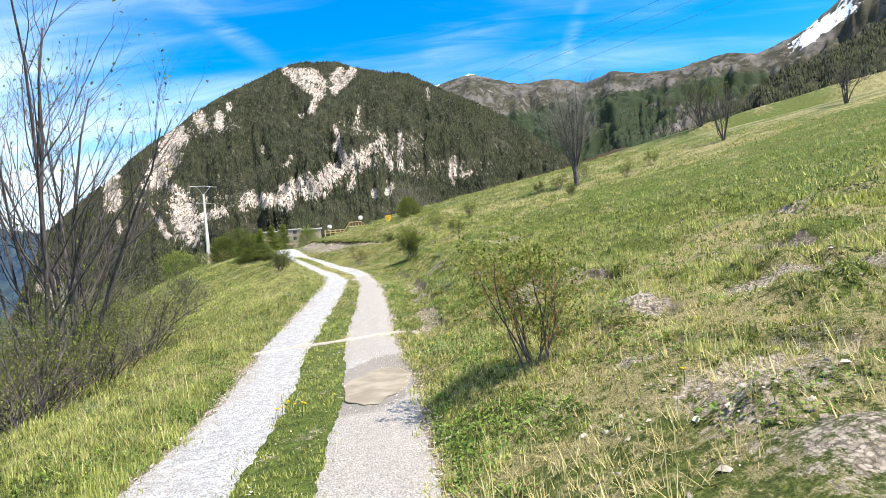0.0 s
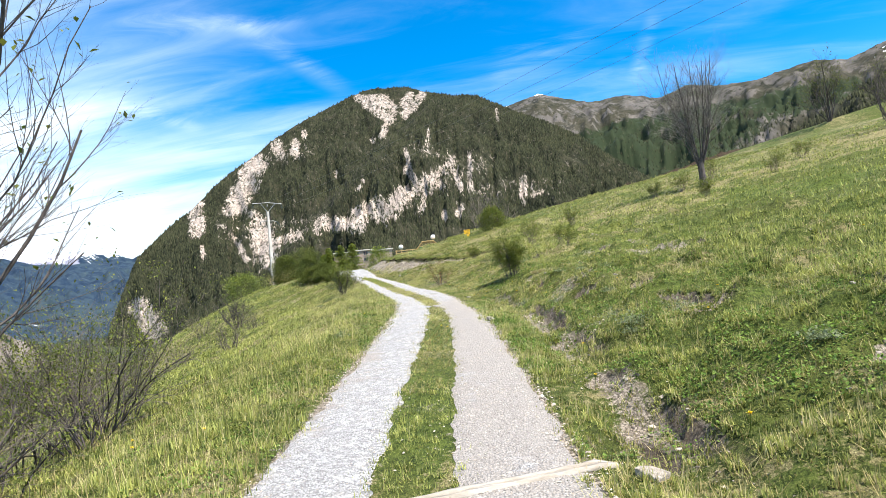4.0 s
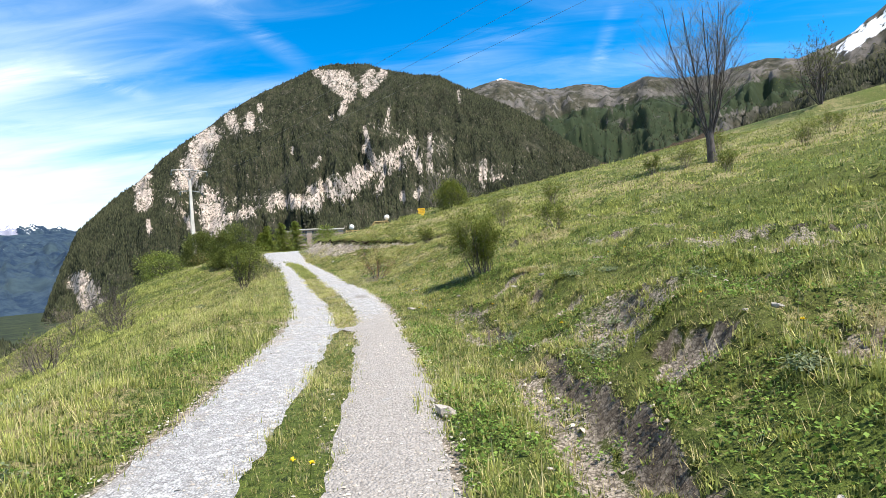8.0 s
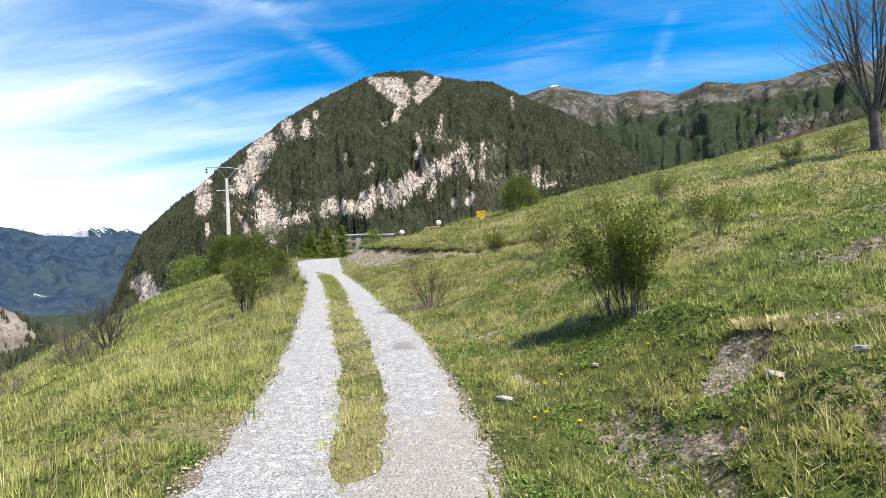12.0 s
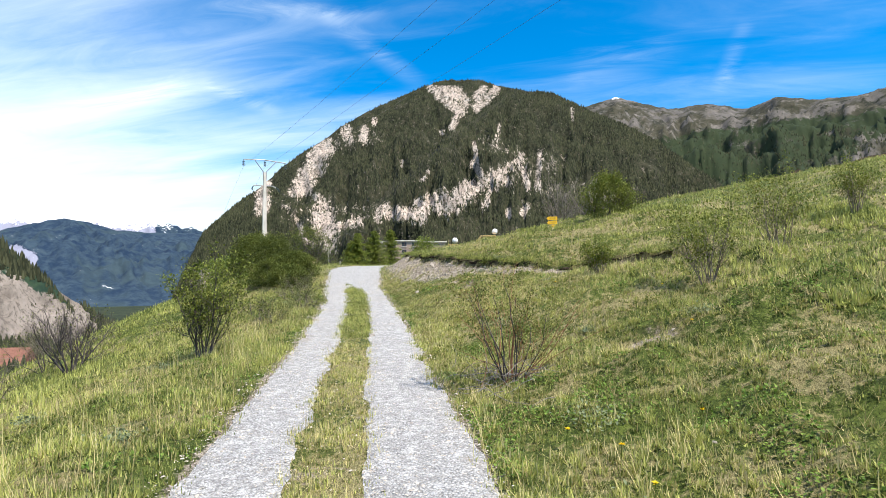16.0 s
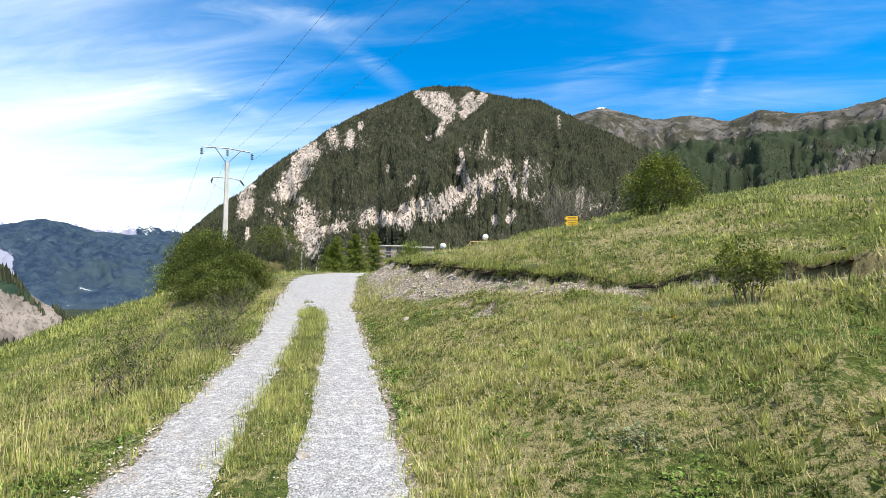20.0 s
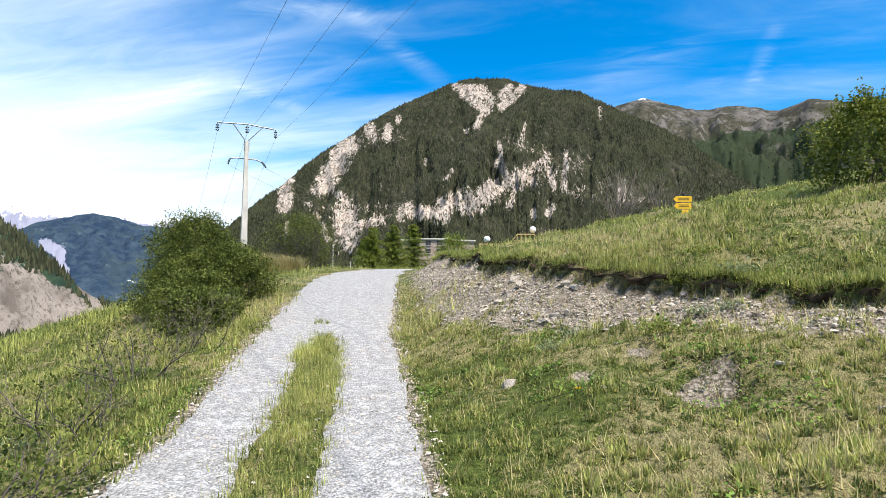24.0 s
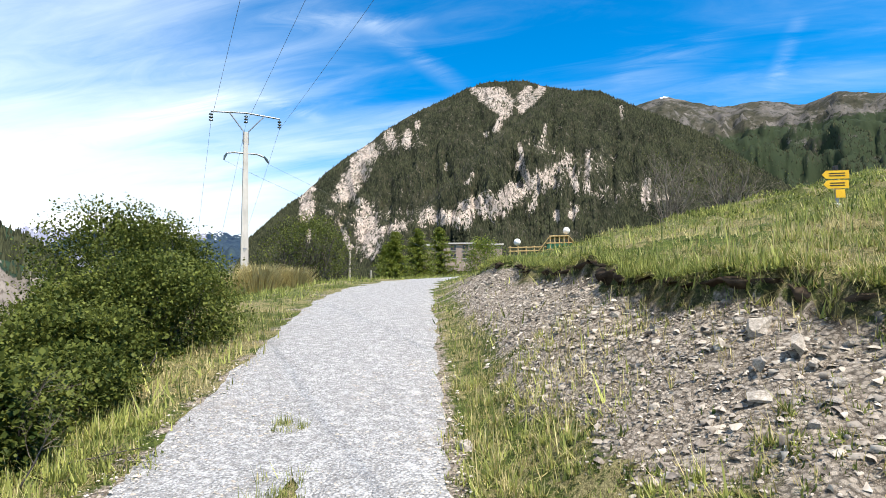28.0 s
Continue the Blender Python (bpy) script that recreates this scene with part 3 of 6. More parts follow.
# Eroded hollows in the meadow: x, y, half sizes, turn in degrees, depth, how dark the raw upper edge is
HOLLOWS = ((3.9, 7.6, 1.15, 0.75, 10, 0.12, 0.35), (1.6, 5.7, 0.55, 0.5, 0, 0.06, 0.2), (2.6, 4.8, 0.75, 0.6, 30, 0.10, 0.5), (5.0, 19.6, 0.30, 0.7, 20, 0.16, 1.0), (7.7, 14.4, 0.35, 0.9, 10, 0.18, 1.0),
           (2.2, 7.4, 0.4, 0.6, 0, 0.12, 0.6), (5.6, 10.6, 0.5, 0.8, 15, 0.15, 0.8), (3.2, 3.2, 0.6, 0.6, 0, 0.10, 0.4), (-1.0, 15.9, 0.22, 0.35, 0, 0.14, 1.0), (1.6, 13.2, 0.7, 1.2, 10, 0.14, 0.6), (2.6, 11.4, 0.4, 0.7, 20, 0.16, 0.9),
           (0.6, 17.6, 0.5, 0.9, 15, 0.16, 0.8), (-0.62, 22.1, 0.36, 0.55, 20, 0.20, 1.0), (0.5, 21.0, 0.45, 0.6, 0, 0.18, 0.9), (-0.75, 23.95, 0.34, 0.62, -25, 0.10, 0.6), (0.8, 24.2, 0.5, 0.7, 10, 0.12, 0.6), (-1.35, 27.6, 0.22, 0.4, 15, 0.14, 1.0),
           (-1.65, 29.7, 0.30, 0.42, -20, 0.08, 0.8), (-1.0, 26.0, 0.30, 0.45, 5, 0.10, 0.6), (-1.5, 24.9, 0.28, 0.4, 0, 0.08, 0.4), (0.9, 28.4, 0.35, 0.6, 10, 0.12, 0.8), (-4.3, 38.7, 0.40, 0.48, 20, 0.08, 0.5), (-1.4, 36.0, 0.3, 0.5, 0, 0.10, 0.8), (1.4, 33.2, 0.4, 0.7, 10, 0.12, 0.9), (3.4, 27.0, 0.35, 0.8, 15, 0.14, 1.0),
           (-1.9, 29.4, 0.36, 0.48, -15, 0.12, 1.0), (-2.35, 28.35, 0.26, 0.34, 0, 0.08, 0.7), (-4.40, 33.7, 0.46, 0.85, 15, 0.04, 0.15), (-4.05, 32.9, 0.3, 0.4, 0, 0.04, 0.3), (-3.72, 30.9, 0.2, 0.45, 10, 0.05, 0.3), (-9.15, 49.0, 0.22, 0.25, 0, 0.06, 0.6), (-9.65, 48.55, 0.16, 0.22, 0, 0.04, 0.4), (-8.7, 48.1, 0.35, 0.4, 0, 0.08, 0.6))


def ditch_amount(s, x, y):
    """The washed-out ditch along the upper rut: where it is cut in."""
    return smooth01(s, 9.5, 12.5) * (1 - smooth01(s, 25, 29)) * np.clip(0.75 + 0.9 * value_noise(s * 0.9, s * 0 + 4.0, 93, 2), 0, 1)


def scarp(x, y, s, u):
    """How deep the ground is washed away, where raw soil and painted shade darken it, and where stones lie."""
    down, raw, bare = np.zeros(x.shape), np.zeros(x.shape), np.zeros(x.shape)
    warp = 0.60 * value_noise(x * 2.6, y * 2.6, 94, 4, 0.65)
    for hx, hy, rx, ry, turned, deep, dark in HOLLOWS:
        m = (np.abs(x - hx) < 2.2) & (np.abs(y - hy) < 2.2)
        if not m.any():
            continue
        c, sn = math.cos(radians(turned)), math.sin(radians(turned))
        p, q = ((x[m] - hx) * c + (y[m] - hy) * sn) / rx, (-(x[m] - hx) * sn + (y[m] - hy) * c) / ry
        d = np.hypot(p, q) + warp[m]
        upper = smooth01(p, -0.2, 0.5)
        down[m] = np.maximum(down[m], deep * (1 - smooth01(d, 0.75 - 0.3 * (1 - upper), 1.05)))
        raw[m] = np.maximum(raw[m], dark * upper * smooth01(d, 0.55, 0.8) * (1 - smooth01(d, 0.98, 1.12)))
        bare[m] = np.maximum(bare[m], 1 - smooth01(d, 0.45, 0.9))
    cut_in = ditch_amount(s, x, y)
    edge = 2.55 + 0.25 * warp
    down = np.maximum(down, cut_in * 0.17 * smooth01(u, 1.75, 2.15) * (1 - smooth01(u, edge, edge + 0.14)))
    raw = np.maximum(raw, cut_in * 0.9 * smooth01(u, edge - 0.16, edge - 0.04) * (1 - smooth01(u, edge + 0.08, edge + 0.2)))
    bare = np.maximum(bare, cut_in * np.exp(-((u - 2.2) / 0.26) ** 2))
    return down, raw, bare


def dryness(x, y, s, u):
    """How much of the grass is straw, 0 to 1."""
    right = np.interp(s, [0, 8, 12, 28, 34, 40, 52, 60], [0.60, 0.52, 0.30, 0.24, 0.42, 0.56, 0.56, 0.42])
    left = np.interp(s, [0, 15, 30, 45], [0.25, 0.44, 0.48, 0.52])
    strip = np.interp(s, [0, 20, 26, 50], [0.15, 0.25, 0.65, 0.55])
    base = np.where(np.abs(u) < 0.7, strip, np.where(u > 0, right, left))
    return np.clip(base + 0.55 * value_noise(x * 0.75, y * 0.75, 95, 4, 0.6), 0, 1)


def land(x, y, fine=True):
    """Height of the ground."""
    s, u, zc = to_track(x, y)
    r = table2(s, np.clip(u, 0, None), RIGHT_S - 8.0, RIGHT_U, RIGHT_Z)
    l = table2(s, np.clip(-u, 0, None), LEFT_S - 8.0, LEFT_U, LEFT_Z)
    dz = np.where(u > 0, r, l)
    # the cut bank with its turf lip
    w = smooth01(s, 40.5, 43.5) * (1 - smooth01(s, 64, 72))
    wob = 0.25 * value_noise(s * 1.3, s * 0 + 3.3, 5, 4, 0.6)
    lu, top = np.interp(s, LIP_S, LIP_U) + wob * 1.6, np.interp(s, LIP_S, LIP_TOP)
    foot = half_width(s) + 0.25
    face = np.interp(np.clip((u - foot) / np.maximum(lu - foot, 0.3), 0, 1), [0, 0.55, 1], [0.03, 0.46, 0.80]) * top
    above = top + (0.235 - 0.10 * smooth01(s, 50, 62)) * np.maximum(u - lu, 0)
    bank = face + (above - face) * smooth01(u, lu - 0.06, lu + 0.08)
    fade = smooth01(u, 1.2, 1.9) * (1 - smooth01(u, 11, 19))
    dz = dz + w * fade * (bank - dz)
    z = zc + dz
    far = np.hypot(x + 5, y - 35)
    # wide lie: beyond the crest the ground sinks towards the valley
    ahead = smooth01(y, 150, 420)
    z = z * (1 - ahead) + ahead * np.minimum(z, -30.0)
    behind = smooth01(-y, 20, 200)
    z = z * (1 - behind * 0.5)
    z = np.clip(z, -34, 40)
    if fine:
        rough = smooth01(np.abs(u), 1.3, 2.6)
        near = 1 - smooth01(far, 60, 160)
        z = z + near * rough * (0.16 * value_noise(x * 0.55, y * 0.55, 1, 3) + 0.11 * value_noise(x * 1.9, y * 1.9, 2, 3, 0.6))
        hum = np.clip(value_noise(x * 1.1 + 9, y * 1.1, 4, 2) - 0.12, 0, 1)
        z = z + near * smooth01(u, 2.6, 4) * (1 - w) * 0.42 * hum
        z = z - scarp(x, y, s, u)[0]
        z = z + near * smooth01(np.abs(u), 1.5, 2.4) * 0.035 * value_noise(x * 5.5, y * 5.5, 96, 2)
        basin = 1 - smooth01(np.hypot((x - PUDDLE[0]) / 0.46, (y - PUDDLE[1]) / 1.4), 0.75, 1.4)
        z = z * (1 - basin) + basin * (PUDDLE[2] - 0.045)
        hollow = 1 - smooth01(np.hypot((x - POOL[0]) / 0.26, (y - POOL[1]) / 0.42), 1.05, 1.7)
        z = np.minimum(z, z * (1 - hollow) + hollow * (POOL[2] - 0.05))
    return z


turn = np.linspace(0, 2 * np.pi, 13)
POOL[2] = float(np.min(land(POOL[0] + 0.34 * np.cos(turn), POOL[1] + 0.52 * np.sin(turn), False))) - 0.10


def bare_patch(x, y):
    """How bare of grass the soil is, 0 to 1, and how much raw soil and shade to paint dark under the turf lip."""
    s, u, _ = to_track(x, y)
    w = smooth01(s, 40.5, 43.5) * (1 - smooth01(s, 64, 72))
    wob = 0.25 * value_noise(s * 1.3, s * 0 + 3.3, 5, 4, 0.6)
    lu = np.interp(s, LIP_S, LIP_U) + wob * 1.6
    foot = np.maximum(half_width(s) + 0.45, lu - np.interp(s, LIP_S, SCREE_W))
    bank = w * smooth01(u, foot - 0.25, foot + 0.35) * (1 - smooth01(u, lu - 0.12, lu + 0.02)) * smooth01(lu - u, -0.2, 0.3)
    bank = bank * np.clip(0.95 + 0.7 * value_noise(x * 1.1, y * 1.1, 8, 3), 0, 1)
    patch = np.clip((value_noise(x * 0.42 + 3, y * 0.42 + 7, 6, 3) - 0.20) * 5.0, 0, 1) * smooth01(u, 1.9, 3.4) * (1 - smooth01(u, 10, 20)) * (1 - smooth01(s, 34, 40))
    ditch = np.exp(-((u - 2.35) / 0.35) ** 2) * smooth01(s, 8, 12) * (1 - smooth01(s, 26, 30)) * np.clip(0.7 + 1.2 * value_noise(x, y, 9, 2), 0, 1)
    verge = np.exp(-((np.abs(u) - half_width(s) + np.where(u < 0, left_trim(s), 0.0)) / 0.14) ** 2) * 0.7
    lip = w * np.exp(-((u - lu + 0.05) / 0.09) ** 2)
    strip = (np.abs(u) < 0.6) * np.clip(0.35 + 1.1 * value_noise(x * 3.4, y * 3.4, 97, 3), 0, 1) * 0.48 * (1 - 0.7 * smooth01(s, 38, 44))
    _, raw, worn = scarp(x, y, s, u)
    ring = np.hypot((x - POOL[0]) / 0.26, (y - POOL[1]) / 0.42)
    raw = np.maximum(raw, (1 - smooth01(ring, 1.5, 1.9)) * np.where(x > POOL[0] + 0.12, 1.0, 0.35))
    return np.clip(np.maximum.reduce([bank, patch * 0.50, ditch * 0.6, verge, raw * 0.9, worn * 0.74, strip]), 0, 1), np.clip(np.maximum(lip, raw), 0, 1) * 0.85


def axis_steps(lo, hi, step, out_lo, out_hi, growth=1.12):
    mid = list(np.arange(lo, hi + 1e-6, step))
    a, d = [], step
    x = lo
    while x > out_lo:
        d *= growth
        x -= d
        a.append(x)
    b, d = [], step
    x = hi
    while x < out_hi:
        d *= growth
        x += d
        b.append(x)
    return np.array(a[::-1] + mid + b)


def build_ground():
    xs, ys = axis_steps(-14, 6, 0.13, -4600, 4600), axis_steps(1, 56, 0.14, -4600, 4600)
    X, Y = np.meshgrid(xs, ys, indexing="ij")
    Z = land(X, Y)
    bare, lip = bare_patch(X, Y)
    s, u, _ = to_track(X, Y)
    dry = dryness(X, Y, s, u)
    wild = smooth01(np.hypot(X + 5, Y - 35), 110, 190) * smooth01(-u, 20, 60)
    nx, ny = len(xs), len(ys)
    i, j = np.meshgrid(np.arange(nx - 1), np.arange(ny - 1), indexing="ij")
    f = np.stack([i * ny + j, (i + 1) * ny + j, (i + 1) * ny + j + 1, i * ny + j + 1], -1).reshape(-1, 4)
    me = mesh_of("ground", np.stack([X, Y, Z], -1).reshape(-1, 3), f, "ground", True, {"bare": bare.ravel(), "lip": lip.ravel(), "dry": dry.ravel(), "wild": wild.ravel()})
    tagged(new("ground", me), "grassy alpine hillside with bare stony patches and an eroded bank", "ground", kind="structure")


def build_road():
    """Two gravelled wheel tracks that join into one lane where the grass strip ends."""
    ss = np.arange(-16, 112, 0.1)
    V, F, E, W, n0 = [], [], [], [], 0
    for side in (-1, 1):
        k = 9
        x, y, z, dx, dy = along(ss)
        hw = half_width(ss)
        inner = strip_edge(ss, side)
        outer = hw - (left_trim(ss) if side < 0 else 0.0) + 0.13 * value_noise(ss * 1.3, ss * 0 + side * 7, 12, 5, 0.75)
        t = np.linspace(0, 1, k)
        u = side * (inner[:, None] * (1 - t) + outer[:, None] * t)
        px, py = x[:, None] + u * dy[:, None], y[:, None] - u * dx[:, None]
        edge = np.where(inner > 0.05, 0.0, 1.0)[:, None] * (t < 0.5)[None]
        pz = land(px, py) + 0.004 + 0.018 * np.maximum(np.sin(np.pi * t)[None] ** 0.4, edge)
        pz = pz + 0.012 * value_noise(px * 3, py * 3, 13, 3)
        V.append(np.stack([px, py, pz], -1).reshape(-1, 3))
        i, j = np.meshgrid(np.arange(len(ss) - 1), np.arange(k - 1), indexing="ij")
        q = np.stack([i * k + j, (i + 1) * k + j, (i + 1) * k + j + 1, i * k + j + 1], -1).reshape(-1, 4)
        F.append((q if side < 0 else q[:, ::-1]) + n0)
        n0 += len(ss) * k
        earth = (0.85 if side > 0 else 0.2) * (1 - smooth01(ss, 24, 31))[:, None] + 0.35 * np.abs(t - 0.5)[None] * 2 * (t > 0.7)[None]
        W.append((1 - smooth01(np.hypot((px - PUDDLE[0]) / 0.62, (py - PUDDLE[1]) / 1.8), 0.8, 1.25)).ravel() + 0.7 * np.exp(-((ss[:, None] - 31.4) / 0.9) ** 2 - ((u - 0.85) / 0.3) ** 2).ravel())
        E.append(np.broadcast_to(earth, (len(ss), k)).ravel())
    me = mesh_of("road", np.vstack(V), np.vstack(F), "gravel", True, {"earth": np.concatenate(E), "wet": np.concatenate(W)})
    tagged(new("road", me), "pale grey gravel farm track with two wheel ruts", "track", kind="structure")


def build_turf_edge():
    """Raw soil under the overhanging turf at the top of the cut bank, its shade painted into the dark colour."""
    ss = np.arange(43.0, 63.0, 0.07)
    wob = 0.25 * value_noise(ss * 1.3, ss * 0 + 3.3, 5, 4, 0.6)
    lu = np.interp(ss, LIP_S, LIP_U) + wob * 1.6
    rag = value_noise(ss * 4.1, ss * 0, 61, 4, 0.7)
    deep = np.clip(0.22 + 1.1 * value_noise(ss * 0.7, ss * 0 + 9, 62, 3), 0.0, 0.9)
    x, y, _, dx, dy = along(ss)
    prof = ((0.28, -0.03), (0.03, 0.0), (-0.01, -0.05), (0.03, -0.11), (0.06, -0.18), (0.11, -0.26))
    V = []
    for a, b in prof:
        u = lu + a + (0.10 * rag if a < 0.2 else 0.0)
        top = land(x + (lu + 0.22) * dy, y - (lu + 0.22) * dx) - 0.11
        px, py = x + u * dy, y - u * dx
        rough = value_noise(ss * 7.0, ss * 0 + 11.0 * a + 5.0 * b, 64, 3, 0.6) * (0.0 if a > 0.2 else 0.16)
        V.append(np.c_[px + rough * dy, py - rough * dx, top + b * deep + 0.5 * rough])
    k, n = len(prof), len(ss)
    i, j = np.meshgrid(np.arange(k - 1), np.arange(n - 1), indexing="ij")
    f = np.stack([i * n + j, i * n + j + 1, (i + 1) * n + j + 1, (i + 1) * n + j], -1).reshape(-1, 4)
    tagged(new("turf_edge", mesh_of("turf_edge", np.vstack(V), f, "scar", False)), "raw soil under the overhanging turf edge of the bank, shade painted into its colour", "bank", kind="structure")


build_ground()
build_road()
build_turf_edge()

# ---------------------------------------------------------------- mountains
EYE0 = np.array([-5.0, 30.0, 3.0])


def ray_dir(az, el):
    az, el = np.radians(az), np.radians(el)
    return np.stack([-np.sin(az) * np.cos(el), np.cos(az) * np.cos(el), np.sin(el)], -1)


def blobs(az, el, rows):
    """Patches: azimuth, elevation, half sizes, tilt in degrees."""
    out = np.zeros_like(az)
    for a, e, wa, we, tilt in rows:
        c, s = math.cos(radians(tilt)), math.sin(radians(tilt))
        da, de = az - a, el - e
        p, q = (da * c + de * s) / wa, (-da * s + de * c) / we
        out = np.maximum(out, 1 - 0.62 * (p * p + q * q))
    return np.clip(out, 0, 1)


def strokes(az, el, rows):
    """Long patches: azimuth and elevation of both ends, half width, in degrees."""
    out = np.zeros_like(az)
    for a0, e0, a1, e1, w in rows:
        dx, dy = a1 - a0, e1 - e0
        t = np.clip(((az - a0) * dx + (el - e0) * dy) / max(dx * dx + dy * dy, 1e-6), 0, 1)
        d = np.hypot(az - a0 - t * dx, el - e0 - t * dy) / w
        out = np.maximum(out, 1 - 0.34 * d * d)
    return np.clip(out, 0, 1)


def ridge_mesh(name, label, ridge, foot_d, foot_z, mat, na, nv, rough, patches=(), snow=(), woods=(), shape=1.0, gully=0.0, seed=3, jag=0.0, spur=(), thin=()):
    """A mountain side from its foot to the ridge and down behind it. ridge: azimuth, elevation, distance."""
    ridge = np.array(sorted(ridge))
    az = np.linspace(ridge[0, 0], ridge[-1, 0], na)
    el, dist = np.interp(az, ridge[:, 0], ridge[:, 1]), np.interp(az, ridge[:, 0], ridge[:, 2])
    el = el + jag * value_noise(az * 1.6, az * 0, seed + 9, 5, 0.6)
    top = EYE0 + ray_dir(az, el) * (dist / np.cos(np.radians(el)))[:, None]
    if np.ndim(foot_d):
        fd = np.interp(az, [f[0] for f in foot_d], [f[1] for f in foot_d])
    else:
        fd = np.full(na, float(foot_d))
    foot = EYE0 + ray_dir(az, 0 * az) * fd[:, None]
    foot[:, 2] = foot_z
    v = np.linspace(0, 1.25, nv)
    V = np.zeros((na, nv, 3))
    for k, t in enumerate(v):
        tt = min(t, 1.0)
        V[:, k, :2] = foot[:, :2] + (top - foot)[:, :2] * (t if t <= 1 else 1 + (t - 1) * 1.2)
        V[:, k, 2] = foot[:, 2] + (top - foot)[:, 2] * tt ** shape - max(t - 1, 0) * 1.5 * (top - foot)[:, 2]
    A, T = np.broadcast_to(az[:, None], (na, nv)), np.broadcast_to(v[None], (na, nv))
    damp = np.sin(np.pi * np.clip(T, 0, 1)) ** 0.6
    X, Y = V[..., 0] / rough * 4, V[..., 1] / rough * 4
    bumps = value_noise(X * 0.5, Y * 0.5, seed, 6, 0.55)
    ribs = np.abs(value_noise(A * 0.55 + 0.8 * value_noise(A * 0.3, T * 3, seed + 4, 2), T * 1.2, seed + 1, 4, 0.5))
    V[..., 2] += damp * rough * (0.45 * bumps - gully * ribs)
    D = V - EYE0
    E = np.degrees(np.arctan2(D[..., 2], np.hypot(D[..., 0], D[..., 1])))
    if len(spur):
        # a spur stands out in front of the face behind it
        drop = np.interp(A, [p[0] for p in spur], [p[1] for p in spur]) - E + 0.35 * value_noise(A * 0.8, E * 0.8, seed + 6, 3)
        step = smooth01(drop, -0.4, 0.5) * (1 - smooth01(drop, 0.5, 9.0)) * smooth01(A, 3.0, 8.0) * (1 - smooth01(A, 21, 26))
        V = V - 55.0 * step[..., None] * D / np.linalg.norm(D, axis=-1)[..., None]
    i, j = np.meshgrid(np.arange(na - 1), np.arange(nv - 1), indexing="ij")
    f = np.stack([i * nv + j, i * nv + j + 1, (i + 1) * nv + j + 1, (i + 1) * nv + j], -1).reshape(-1, 4)
    attrs = {"rock": np.maximum(strokes(A, E, patches), 0.40 * strokes(A, E, thin)).ravel() if len(patches) else np.zeros(A.size), "snow": blobs(A, E, snow).ravel() if len(snow) else np.zeros(A.size), "wood": blobs(A, E, woods).ravel() if len(woods) else np.zeros(A.size)}
    me = mesh_of(name, V.reshape(-1, 3), f, mat, True, attrs)
    tagged(new(name, me), label, "mountain", kind="structure")
    return V, A, E, attrs


SUMMIT_ROCK = [(14.4, 18.75, 11.6, 18.6, 0.30), (13.6, 18.2, 11.3, 16.6, 0.42), (12.6, 18.3, 10.9, 17.6, 0.42), (8.0, 18.55, 9.9, 16.9, 0.36), (9.2, 18.5, 9.9, 17.9, 0.40), (11.9, 16.0, 12.4, 15.2, 0.30), (13.3, 14.8, 13.3, 14.8, 0.26), (0.8, 16.5, 0.8, 15.5, 0.15)]
CLIFF_ROCK = [(24.3, 13.3, 25.4, 12.2, 0.73), (25.2, 11.8, 27.0, 9.2, 0.80), (22.5, 14.9, 22.3, 14.0, 0.46), (20.7, 15.0, 20.9, 13.9, 0.36), (19.8, 15.9, 19.8, 15.5, 0.26), (22.1, 16.2, 21.5, 16.4, 0.20), (24.8, 7.4, 24.3, 4.4, 0.95), (30.0, 9.7, 30.2, 7.4, 0.60),
              (25.3, 8.5, 24.8, 7.8, 0.46), (27.0, 6.4, 26.2, 4.4, 0.26), (29.9, 5.9, 29.8, 5.0, 0.20), (35.2, 1.0, 34.2, -1.5, 0.8), (21.2, 6.4, 23.2, 5.9, 0.33), (17.2, 12.1, 17.2, 11.7, 0.15)]
BAND_ROCK = [(18.7, 7.3, 15.3, 6.8, 0.62), (15.3, 8.0, 13.4, 8.7, 0.70), (13.0, 7.6, 10.7, 9.5, 0.75), (10.3, 11.9, 9.2, 10.2, 0.36), (9.9, 9.5, 5.8, 12.0, 0.42), (5.8, 12.5, 5.0, 9.1, 0.23), (3.9, 12.5, 4.2, 9.6, 0.26), (7.7, 15.4, 8.0, 13.9, 0.16), (10.2, 13.8, 9.9, 11.7, 0.18),
             (19.6, 6.6, 18.7, 7.9, 0.33), (8.8, 9.1, 9.2, 7.6, 0.26), (-1.1, 9.6, -0.9, 7.8, 0.33), (5.2, 7.6, 5.6, 7.0, 0.36), (6.9, 7.4, 7.1, 6.7, 0.26), (14.5, 11.4, 15.3, 10.2, 0.16), (-1.8, 8.0, -2.7, 8.1, 0.20), (-9.6, 11.9, -10.2, 10.9, 0.40), (8.4, 10.6, 7.3, 10.2, 0.45)]
